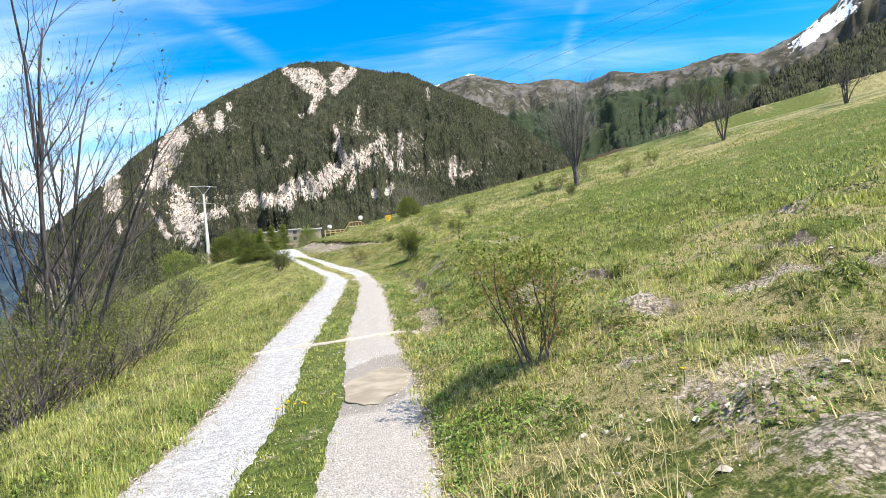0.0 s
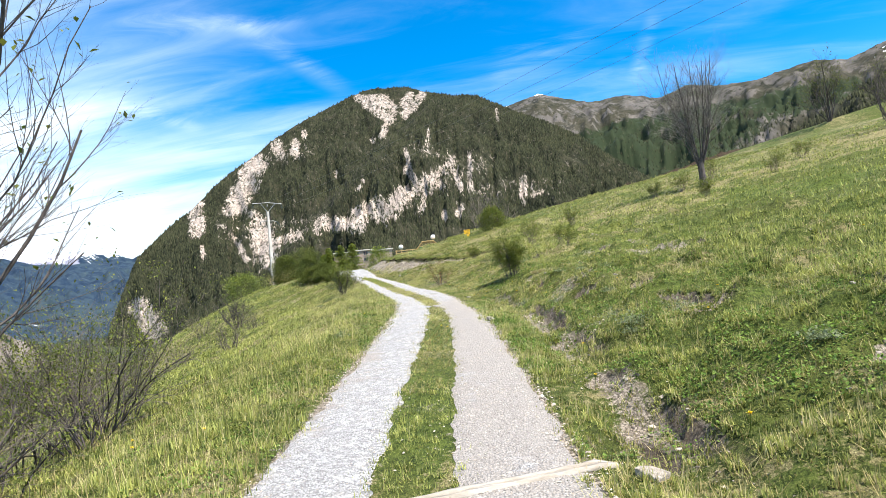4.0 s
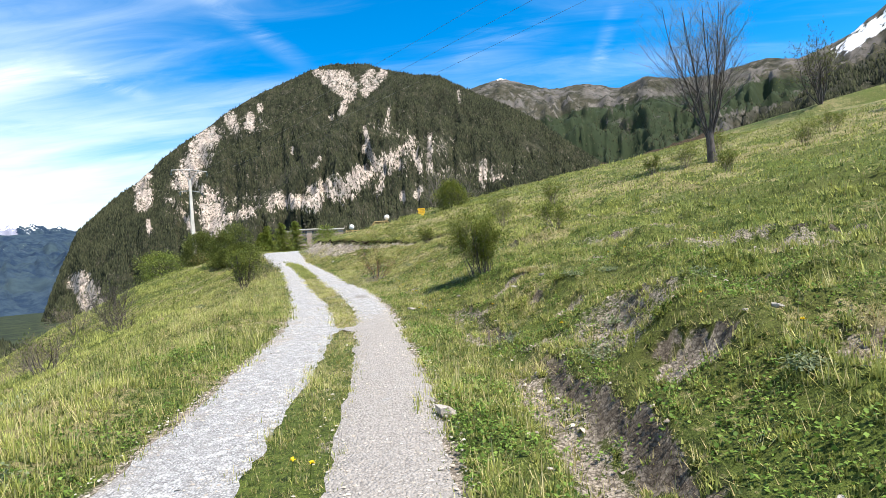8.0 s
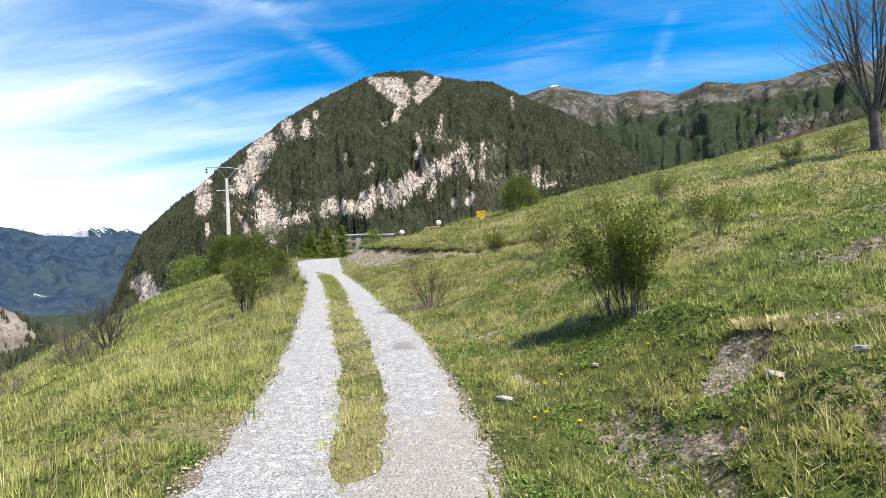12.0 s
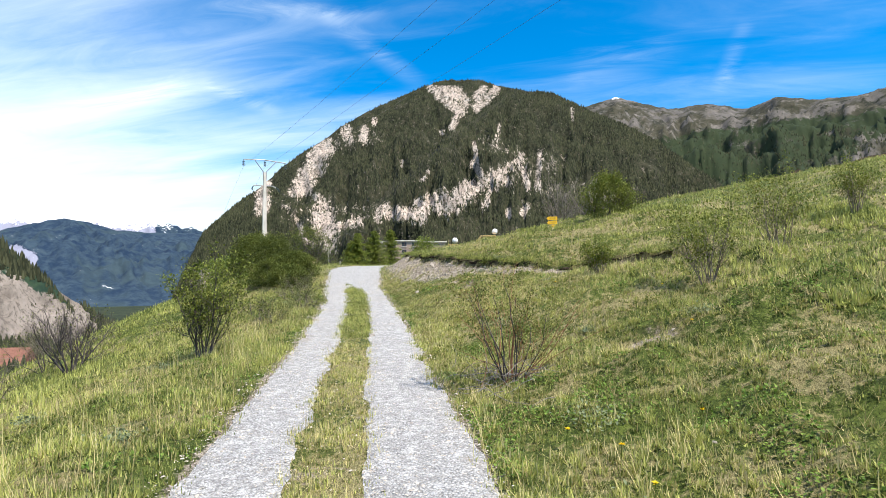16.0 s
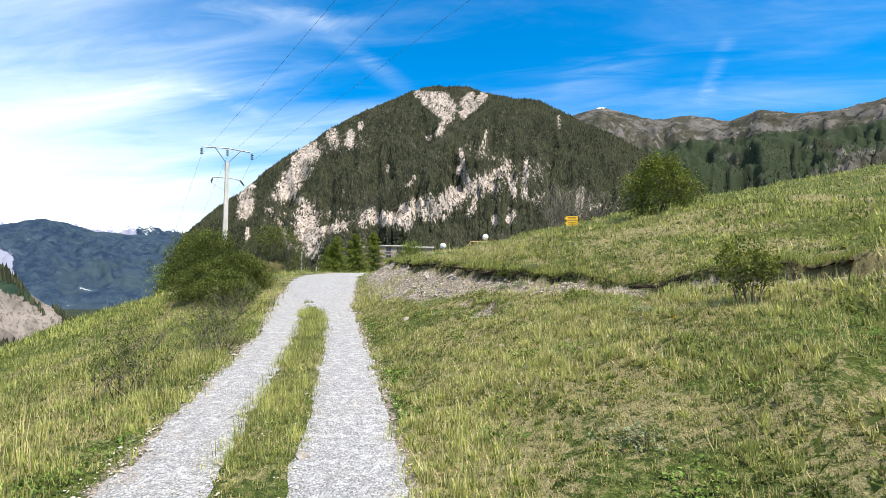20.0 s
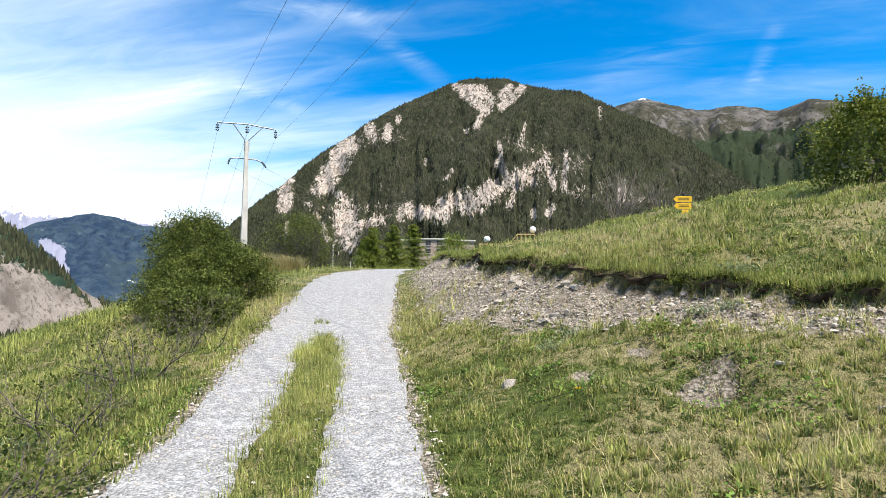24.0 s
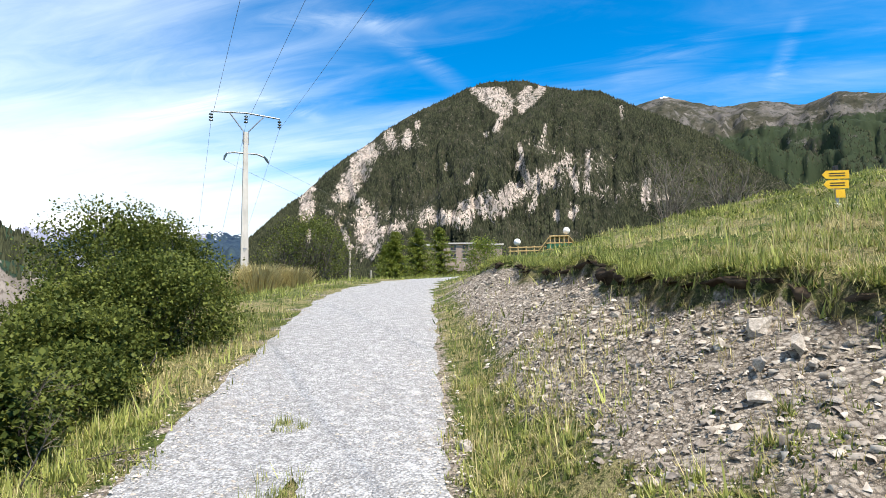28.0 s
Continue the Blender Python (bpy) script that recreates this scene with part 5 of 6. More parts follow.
for k, (x, y, h) in enumerate(((-17.0, 40.0, 1.4), (-24.0, 44.0, 1.6), (-14.8, 33.0, 1.2), (-26.0, 50.0, 1.8))):
    woody("shrub", "low brown shrub on the slope below the track", "shrub", x, y, 14, h, 0.018, 0.7, 2, (8, 9), 900, 0.05, "dark_leaf", "dark_bark", "twig", 70 + k, 0.17, 0.04, 0.3, group="shrubs below the track")

for k, (x, y, h) in enumerate(((-12.6, 45.6, 0.6), (-13.4, 46.8, 0.7), (-13.0, 44.2, 0.5), (-14.4, 48.4, 0.8), (-14.9, 50.0, 0.8), (-12.2, 43.0, 0.5), (-15.6, 51.2, 0.8), (-13.9, 45.4, 0.6))):
    woody("shrub", "low brown bramble among the grass below the track", "shrub", x, y, 11, h, 0.009, 0.8, 2, (6, 7), 700, 0.035, "dark_leaf", "dark_bark", "twig", 110 + k, 0.18, 0.02, 0.35, group="brambles below the track")
round_bush("bush", "rounded dark green bush on the meadow", -3.95, 57.6, 1.2, 1.2, 1.95, 81, 12000, 0.065, "leaf")
EDGE_BUSH = "dense dark green leafy bush at the edge of the track"
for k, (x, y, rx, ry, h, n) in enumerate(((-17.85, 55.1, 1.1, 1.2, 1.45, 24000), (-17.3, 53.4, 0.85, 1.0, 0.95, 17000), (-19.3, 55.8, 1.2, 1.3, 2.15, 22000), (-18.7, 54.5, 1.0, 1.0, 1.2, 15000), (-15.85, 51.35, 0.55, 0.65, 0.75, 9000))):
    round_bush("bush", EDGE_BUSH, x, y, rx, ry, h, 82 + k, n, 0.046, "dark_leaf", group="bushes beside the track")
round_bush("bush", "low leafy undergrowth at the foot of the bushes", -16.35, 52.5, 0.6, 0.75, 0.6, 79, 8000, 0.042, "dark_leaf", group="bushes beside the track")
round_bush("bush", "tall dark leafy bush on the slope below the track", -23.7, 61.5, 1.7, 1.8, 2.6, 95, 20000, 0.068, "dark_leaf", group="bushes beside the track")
round_bush("bush", "grey twiggy bush behind the power pole", -26.2, 73.6, 2.3, 2.2, 3.4, 86, 9000, 0.08, "dark_leaf", "dark_bark", grey=1.0)
round_bush("bush", "green bush in front of the grey building", -28.2, 116.0, 2.6, 2.5, 5.6, 87, 7000, 0.17, "conifer")
round_bush("bush", "green bush below the pole", -36.0, 78.0, 3.2, 3.0, 3.6, 88, 5000, 0.14, "conifer")
for k, (x, y, h) in enumerate(((-31.2, 96.7, 5.0), (-32.8, 98.5, 4.6), (-30.3, 100.1, 5.4), (-33.6, 101.5, 5.4), (-29.4, 103.6, 5.6))):
    conifer_tree(x, y, h, 90 + k)

# ---------------------------------------------------------------- power pole and lines


def power_pole():
    x, y = -31.0, 75.2
    z = land1(x, y)
    top = 13.9 - z
    ob = empty("power_pole", x, y, z, "tall tapered concrete power pole with steel crossarms", "power pole", rz=44)
    bm = bmesh.new()
    rings = []
    for zz, w, d in ((-0.4, 0.42, 0.34), (2.6, 0.37, 0.30), (top - 1.05, 0.22, 0.19)):
        rings.append([bm.verts.new((sx * w / 2, sy * d / 2, zz)) for sx, sy in ((-1, -1), (1, -1), (1, 1), (-1, 1))])
    for a, b in zip(rings, rings[1:]):
        for i in range(4):
            bm.faces.new((a[i], a[(i + 1) % 4], b[(i + 1) % 4], b[i]))
    bm.faces.new(rings[-1])
    bmesh.ops.bevel(bm, geom=[e for e in bm.edges if abs((e.verts[0].co - e.verts[1].co).normalized().z) > 0.8], offset=0.03, segments=2, affect="EDGES")
    shaft = part("shaft", bm_mesh("shaft", bm, "concrete"), ob)
    t = Tubes()
    t.add([(0, 0, 2.75), (0, 0, 2.82)], [0.24, 0.24], 4)
    part("band", t.mesh("band", "steel", False), shaft, "steel band round the pole")
    half = 1.75
    for name, pts, r in (("crossarm", [(-half, 0, top - 0.12), (0, 0, top), (half, 0, top - 0.12)], 0.045), ("brace", [(-0.13, 0, top - 1.7), (-0.13, 0, top - 1.0), (-0.85, 0, top - 0.06)], 0.035), ("brace", [(0.13, 0, top - 1.7), (0.13, 0, top - 1.0), (0.95, 0, top - 0.08)], 0.035),
                         ("lower_crossarm", [(-0.95, 0, top - 2.25), (-0.6, 0, top - 2.18), (0.6, 0, top - 2.18), (0.95, 0, top - 2.3)], 0.045)):
        t = Tubes()
        t.add(pts, [r] * len(pts), 6)
        part(name, t.mesh(name, "steel", False), ob)
    for dx, zt in ((-half, top - 0.14), (0.0, top - 0.05), (half, top - 0.14)):
        t = Tubes()
        t.add([(dx, 0, zt + 0.02), (dx, 0, zt - 0.55)], [0.015, 0.015], 5)
        for k in range(3):
            zc = zt - 0.14 - 0.15 * k
            t.add([(dx, 0, zc + 0.05), (dx, 0, zc + 0.02), (dx, 0, zc - 0.03)], [0.03, 0.10, 0.11], 8)
        part("insulator", t.mesh("insulator", "glass_dark"), ob, "dark glass insulator string")
    for dx in (-0.95, 0.95):
        t = Tubes()
        t.add([(dx, 0, top - 2.28), (dx * 1.12, -0.2, top - 2.5), (dx * 1.18, -0.45, top - 2.7)], [0.05, 0.07, 0.04], 6)
        part("insulator", t.mesh("insulator", "glass_dark"), ob, "dark glass insulator string")
    return x, y, z + top


def sagging(a, b, sag, n=24):
    t = np.linspace(0, 1, n)[:, None]
    p = np.asarray(a) * (1 - t) + np.asarray(b) * t
    p[:, 2] -= (4 * sag * t * (1 - t))[:, 0]
    return p


px, py, ptop = power_pole()
c44, s44 = math.cos(radians(44)), math.sin(radians(44))
for dx, dz in ((-1.75, -0.7), (0.0, -0.6), (1.75, -0.7)):
    a = np.array([px + dx * c44, py + dx * s44, ptop + dz])
    b = a + np.array([0.664, -0.746, 0.0]) * 118 + np.array([0, 0, 0.6])
    c = a + np.array([-0.664, 0.746, 0.0]) * 130 + np.array([0, 0, -24.0])
    t = Tubes()
    t.add(sagging(b, a, 1.4), [0.0065] * 24, 4)
    t.add(sagging(a, c, 2.5), [0.0065] * 24, 4)
    tagged(new("power_line", t.mesh("power_line", "wire")), "thin dark overhead power line", "power line", "overhead lines")
for dx in (-1.1, 1.1):
    a = np.array([px + dx * c44 + 0.3, py + dx * s44 - 0.3, ptop - 2.75])
    t = Tubes()
    t.add(sagging(a, a + np.array([14.0, 26.0, -6.5]), 0.8), [0.006] * 24, 4)
    tagged(new("power_line", t.mesh("power_line", "wire")), "thin dark overhead power line", "power line", "overhead lines")

# ---------------------------------------------------------------- signs, posts, buildings


def way_sign():
    x, y = -6.85, 65.2
    ob = empty("signpost", x, y, land1(x, y), "hiking signpost with two yellow arrow boards", "signpost", rz=12)
    t = Tubes()
    t.add([(0, 0, -0.3), (0, 0, 1.0)], [0.035, 0.035], 8)
    part("post", t.mesh("post", "steel"), ob)
    for zz, flip, w in ((0.80, -1, 0.62), (0.56, -1, 0.58)):
        bm = bmesh.new()
        a, b = -w * 0.45, w * 0.55
        outline = [(a, zz), (b - 0.09, zz), (b, zz + 0.10), (b - 0.09, zz + 0.2), (a, zz + 0.2)]
        lo = [bm.verts.new((px_ * flip, -0.06, pz_)) for px_, pz_ in outline]
        hi = [bm.verts.new((px_ * flip, -0.035, pz_)) for px_, pz_ in outline]
        bm.faces.new(lo)
        bm.faces.new(hi[::-1])
        for i in range(5):
            bm.faces.new((lo[i], hi[i], hi[(i + 1) % 5], lo[(i + 1) % 5]))
        bmesh.ops.recalc_face_normals(bm, faces=bm.faces[:])
        board = part("board", bm_mesh("board", bm, "yellow"), ob, "yellow arrow-shaped board")
        for k in range(2):
            part("text_bar", box_mesh("text_bar", w * 0.6, 0.004, 0.022, "black", 0, (0.0, -0.063, zz + 0.06 + 0.06 * k)), board, "line of black lettering")
    part("plate", box_mesh("plate", 0.22, 0.02, 0.20, "yellow", 0.004, (0.06, -0.05, 0.33)), ob, "small yellow plate")
    part("base", box_mesh("base", 0.16, 0.12, 0.26, "white", 0.02, (0, -0.02, -0.06)), ob, "white-painted foot")
    part("cap", box_mesh("cap", 0.10, 0.10, 0.12, "black", 0.01, (0, 0, 1.0)), ob)


way_sign()


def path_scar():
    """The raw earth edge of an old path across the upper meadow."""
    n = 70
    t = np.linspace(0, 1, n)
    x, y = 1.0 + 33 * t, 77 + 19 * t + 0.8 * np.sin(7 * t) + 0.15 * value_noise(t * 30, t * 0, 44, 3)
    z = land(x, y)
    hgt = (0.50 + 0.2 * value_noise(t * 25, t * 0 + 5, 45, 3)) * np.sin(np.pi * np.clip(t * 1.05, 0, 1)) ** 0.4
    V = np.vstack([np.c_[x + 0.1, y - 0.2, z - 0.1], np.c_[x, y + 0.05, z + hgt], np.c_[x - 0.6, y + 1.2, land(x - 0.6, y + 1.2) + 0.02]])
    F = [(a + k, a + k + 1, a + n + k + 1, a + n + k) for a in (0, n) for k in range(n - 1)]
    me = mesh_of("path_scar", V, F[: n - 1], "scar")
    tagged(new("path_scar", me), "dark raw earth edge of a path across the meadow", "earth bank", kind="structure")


path_scar()


def post(x, y, h, label, mat="wood_pale", r=0.06):
    ob = empty("wooden_post", x, y, land1(x, y), label, "post", "posts along the track")
    t = Tubes()
    t.add([(0, 0, -0.3), (0.01, 0, h * 0.5), (0.02, 0.01, h)], [r, r * 0.95, r * 0.9], 8)
    shaft = part("shaft", t.mesh("shaft", mat), ob)
    t = Tubes()
    t.add([(0.02, 0.01, h - 0.02), (0.02, 0.01, h + 0.02)], [r * 0.92, r * 0.6], 8)
    part("cap", t.mesh("cap", mat), ob)


post(-28.1, 81.6, 2.0, "slim pale wooden post beside the track")
post(-31.5, 92.2, 1.6, "slim pale wooden post beside the track")


def grey_building():
    x, y, z = -41.0, 150.0, 8.9
    ob = empty("building", x, y, z, "plain grey two-storey building with dark windows", "building", rz=18)
    part("wall", box_mesh("wall", 14.2, 8.0, 4.6, "wall", 0.03, (0.9, 5.0, -0.8)), ob)
    part("wall", box_mesh("wall", 5.2, 2.0, 4.7, "wall", 0.03, (0.1, 0.1, -0.8)), ob, "front wing of pale grey render")
    part("roof", box_mesh("roof", 14.8, 8.6, 0.28, "concrete", 0.04, (0.9, 5.0, 3.8)), ob)
    part("roof", box_mesh("roof", 5.6, 2.4, 0.25, "concrete", 0.04, (0.1, 0.0, 3.9)), ob)
    for xx in (-0.75, 1.35):
        for zz in (1.4, 2.9):
            w = part("window", box_mesh("window", 0.95, 0.12, 0.8, "window", 0.01, (xx, -0.92, zz)), ob)
            part("sill", box_mesh("sill", 1.15, 0.2, 0.08, "concrete", 0.01, (xx, -0.97, zz - 0.09)), w)
            part("frame", box_mesh("frame", 0.06, 0.05, 0.8, "rust", 0.0, (xx, -1.0, zz)), w)


grey_building()


def hut():
    x, y = -21.0, 130.8
    z = 9.6
    ob = empty("wooden_hut", x, y, z, "small yellow timber hut with a green front", "hut", rz=10)
    part("wall", box_mesh("wall", 3.4, 3.0, 1.9, "green_paint", 0.02, (0, 1.5, -0.6)), ob, "green boarded wall")
    for sx in (-1, 1):
        bm = bmesh.new()
        c = [(sx * 1.25, 2.15), (sx * 1.25, 2.3), (sx * 2.75, 0.45), (sx * 2.75, 0.25)]
        lo, hi = [bm.verts.new((a, -0.3, b)) for a, b in c], [bm.verts.new((a, 3.3, b)) for a, b in c]
        bm.faces.new(lo)
        bm.faces.new(hi[::-1])
        for i in range(4):
            bm.faces.new((lo[i], hi[i], hi[(i + 1) % 4], lo[(i + 1) % 4]))
        bmesh.ops.recalc_face_normals(bm, faces=bm.faces[:])
        part("roof", bm_mesh("roof", bm, "timber"), ob)
    part("beam", box_mesh("beam", 2.6, 3.6, 0.16, "timber", 0.02, (0, 1.5, 2.14)), ob)
    for k in range(-2, 3):
        part("post", box_mesh("post", 0.12, 0.12, 2.7, "timber", 0.01, (k * 0.62, -0.2, -0.55)), ob)
    for zz in (0.35, 1.2):
        part("rail", box_mesh("rail", 3.5, 0.08, 0.14, "timber", 0.01, (0, -0.31, zz)), ob)


hut()


def globe_lamp(x, y, zb, h):
    ob = empty("garden_lamp", x, y, zb, "white globe lamp on a dark post", "lamp", "globe lamps")
    t = Tubes()
    t.add([(0, 0, 0), (0, 0, h)], [0.05, 0.04], 8)
    part("post", t.mesh("post", "dark_bark"), ob)
    bm = bmesh.new()
    bmesh.ops.create_uvsphere(bm, u_segments=16, v_segments=10, radius=0.5, matrix=Matrix.Translation((0, 0, h + 0.4)))
    part("globe", bm_mesh("globe", bm, "white", True), ob, "white opal globe")


globe_lamp(-27.0, 131.9, 9.2, 1.7)
globe_lamp(-20.4, 134.5, 9.2, 3.3)


def rail_fence():
    ob = empty("wooden_fence", -24.5, 130.5, 9.5, "brown timber rail fence beside the hut", "fence", rz=6)
    for k in range(6):
        part("post", box_mesh("post", 0.14, 0.14, 1.5, "timber", 0.01, (k * 1.1 - 3.2, 0, -0.4)), ob)
    for zz in (0.35, 0.85):
        part("rail", box_mesh("rail", 6.0, 0.07, 0.14, "timber", 0.01, (-0.4, -0.1, zz)), ob)


rail_fence()


def valley_house():
    ob = empty("house", -189.5, 188.0, land1(-189.5, 188.0), "small house with a red-brown roof in the valley", "house", rz=25)
    h = -20.0 - land1(-189.5, 188.0)
    part("wall", box_mesh("wall", 15, 10, h + 0.4, "wall", 0.05, (0, 0, -0.3)), ob)
    bm = bmesh.new()
    v = [bm.verts.new(p) for p in ((-8.2, -5.8, h - 0.2), (8.2, -5.8, h - 0.2), (8.2, 5.8, h - 0.2), (-8.2, 5.8, h - 0.2), (-8.2, 0, h + 5.2), (8.2, 0, h + 5.2))]
    for f in ((0, 1, 5, 4), (2, 3, 4, 5), (0, 4, 3), (1, 2, 5), (3, 2, 1, 0)):
        bm.faces.new([v[i] for i in f])
    part("roof", bm_mesh("roof", bm, "rust"), ob)


valley_house()


def valley_road():
    az = np.linspace(38, 62, 40)
    d = np.interp(az, [38, 45, 50, 62], [440, 405, 345, 300])
    az = np.radians(az)
    V, F = [], []
    for k in (0, 1):
        x, y = -np.sin(az) * (d + 20 * k) - 5, np.cos(az) * (d + 20 * k) + 30
        V.append(np.c_[x, y, land(x, y, False) + 1.0 + 1.0 * k])
    F = [(k, k + 1, 41 + k, 40 + k) for k in range(39)]
    tagged(new("valley_road", mesh_of("valley_road", np.vstack(V), F, "asphalt")), "pale road along the valley floor", "road", kind="structure")


valley_road()

# ---------------------------------------------------------------- things on the track


def water_bar():
    """A weathered timber drain laid across the track."""
    ob = empty("water_bar", -2.75, 12.57, 0, "weathered pale timber drain laid across the gravel track", "drain")
    a, b = np.array([-4.25, 11.95]), np.array([-1.25, 13.2])
    rs = np.random.RandomState(3)
    d = (b - a) / np.linalg.norm(b - a)
    side = np.array([-d[1], d[0]])
    for name, off, w, hh in (("plank", 0.04, 0.03, 0.022), ("plank", -0.04, 0.03, 0.022), ("channel", 0.0, 0.055, 0.006)):
        n = 22
        pts = a + (b - a) * np.linspace(0, 1, n)[:, None] + side * (off + 0.012 * np.sin(np.linspace(0, 5, n))[:, None])
        z = land(pts[:, 0], pts[:, 1]) + 0.022
        V, F = [], []
        for p, zz in zip(pts, z):
            for s1, h1 in ((-1, 0), (1, 0), (1, 1), (-1, 1)):
                q = p + side * s1 * w / 2
                V.append((q[0] + 2.75, q[1] - 12.57, zz - 0.05 + h1 * (hh + 0.05) + 0.004 * rs.randn()))
        for i in range(n - 1):
            for j in range(4):
                F.append((i * 4 + j, i * 4 + (j + 1) % 4, i * 4 + 4 + (j + 1) % 4, i * 4 + 4 + j))
        F += [(3, 2, 1, 0), tuple(4 * (n - 1) + k for k in range(4))]
        part(name, mesh_of(name, V, F, "wood_pale"), ob)


water_bar()


def puddle(cx, cy, zc, rx, ry, label):
    a = np.linspace(0, 2 * np.pi, 48, endpoint=False)
    r = 1 + 0.12 * np.sin(2 * a + 1) + 0.08 * np.sin(3 * a + 1) + 0.05 * np.sin(7 * a) + 0.03 * np.sin(13 * a + 2)
    V = [(0, 0, 0)] + [(rx * r[k] * math.cos(a[k]), ry * r[k] * math.sin(a[k]), 0.0) for k in range(48)]
    F = [(0, 1 + k, 1 + (k + 1) % 48) for k in range(48)]
    ob = new("puddle", mesh_of("puddle", V, F, "puddle"))
    ob.matrix_world = pose(cx, cy, zc, 0, 0, 8)
    tagged(ob, label, "puddle", kind="structure")


puddle(PUDDLE[0], PUDDLE[1], PUDDLE[2] - 0.008, 0.47, 1.45, "shallow puddle of muddy brown water in the wheel rut")


def rock_mesh(seed, mat="stone", flat=0.6):
    """A broken stone: a lump cut by random planes."""
    rs = np.random.RandomState(seed)
    bm = bmesh.new()
    bmesh.ops.create_cube(bm, size=1.0)
    for v in bm.verts:
        v.co *= 0.8 + 0.35 * rs.rand()
    for _ in range(9):
        c = norm(rs.randn(3))
        bmesh.ops.bisect_plane(bm, geom=bm.verts[:] + bm.edges[:] + bm.faces[:], plane_co=Vector(c * (0.30 + 0.16 * rs.rand())), plane_no=Vector(c), clear_outer=True)
        edges = [e for e in bm.edges if e.is_boundary]
        if edges:
            bmesh.ops.contextual_create(bm, geom=edges)
    for v in bm.verts:
        v.co = Vector((v.co.x, v.co.y * 0.75, v.co.z * flat))
    bmesh.ops.bevel(bm, geom=bm.edges[:], offset=0.018, segments=1, affect="EDGES")
    return bm_mesh("rock", bm, mat)


ROCKS = [rock_mesh(k, "stone", 0.45 + 0.12 * (k % 4)) for k in range(9)]


def rock(x, y, size, label, seed, group="loose stones", up=0.12, tilt=(0, 0), stretch=(1, 1, 1)):
    rs = np.random.RandomState(seed)
    ob = new("rock", ROCKS[seed % 9])
    ob.matrix_world = pose(x, y, land1(x, y) + up * size, tilt[0], tilt[1], rs.rand() * 360) @ Matrix.Diagonal((size * stretch[0], size * stretch[1], size * stretch[2], 1))
    tagged(ob, label, "rock", group)


rock(-1.0, 12.95, 0.24, "pale rounded stone beside the track", 1)
rock(0.42, 12.1, 0.20, "pale stone on the grassy bank", 2)
rock(-2.67, 21.96, 0.17, "pale stone at the edge of the rut", 3)
rock(-3.9, 29.9, 0.16, "pale stone at the edge of the rut", 4)
rock(-9.12, 41.3, 0.13, "white stone on the grass strip", 6)
rock(-10.3, 48.7, 0.13, "pale stone in the grass", 7)
rock(-12.84, 52.7, 0.15, "pale stone at the edge of the track", 8)
rock(-11.02, 52.2, 0.17, "flat pale slab lying on the scree bank", 9, up=0.2, tilt=(24, 0), stretch=(1, 0.8, 0.6))
rock(-10.98, 52.45, 0.13, "pale slab standing on edge on the scree bank", 10, up=0.35, tilt=(70, 20), stretch=(1, 1, 0.4))
rock(-10.75, 52.5, 0.16, "pale slab standing on edge on the scree bank", 16, up=0.35, tilt=(65, -25), stretch=(1, 1, 0.4))
rock(-10.9, 52.9, 0.16, "pale stone under the turf edge", 12)
rock(-1.65, 28.78, 0.15, "pale angular stone at the edge of an eroded hollow", 13, up=0.1)
rock(-1.13, 28.54, 0.10, "pale stone at the edge of an eroded hollow", 14, up=0.1)
rock(-3.80, 31.05, 0.12, "pale stone beside the rut", 15, up=0.1)
rock(-8.49, 51.0, 0.13, "small pale block on the scree bank", 17, up=0.2)
rock(-10.19, 50.95, 0.14, "white angular stone on the scree bank", 18, up=0.2)
for k, (x, y, size) in enumerate(((-10.42, 51.38, 0.12), (-9.92, 51.07, 0.13), (-10.07, 51.05, 0.11), (-10.14, 50.89, 0.10), (-10.21, 50.79, 0.09), (-9.87, 51.76, 0.15), (-10.63, 51.28, 0.10), (-10.0, 52.0, 0.12), (-12.94, 52.93, 0.07), (-10.7, 52.4, 0.09), (-10.9, 52.86, 0.13))):
    rock(x, y, size, "pale angular stone on the scree bank", 500 + k, "stones on the scree bank", up=0.2, tilt=(20 * (k % 3), 15 * (k % 2)), stretch=(1, 0.9, 0.8))
rs = np.random.RandomState(77)
for k in range(70):
    s0, f0 = 41.5 + 12.5 * rs.rand(), rs.rand()
    x0, y0, _, dx0, dy0 = along(np.array([s0]))
    lu0 = float(np.interp(s0, LIP_S, LIP_U))
    u0 = 2.3 + (lu0 - 2.5) * f0
    rock(float(x0[0] + u0 * dy0[0]), float(y0[0] - u0 * dx0[0]), 0.04 + 0.07 * rs.rand() ** 2, "pale grey stone on the scree bank", 100 + k, "stones on the scree bank", stretch=(1, 1, 0.7))
for k in range(45):
    s0, u0 = 2 + 38 * rs.rand(), 2.2 + 5.5 * rs.rand()
    x0, y0, _, dx0, dy0 = along(np.array([s0]))
    rock(float(x0[0] + u0 * dy0[0]), float(y0[0] - u0 * dx0[0]), 0.05 + 0.09 * rs.rand() ** 3, "pale grey stone lying in the meadow", 200 + k, "stones in the meadow", up=0.02, stretch=(1, 1, 0.6))


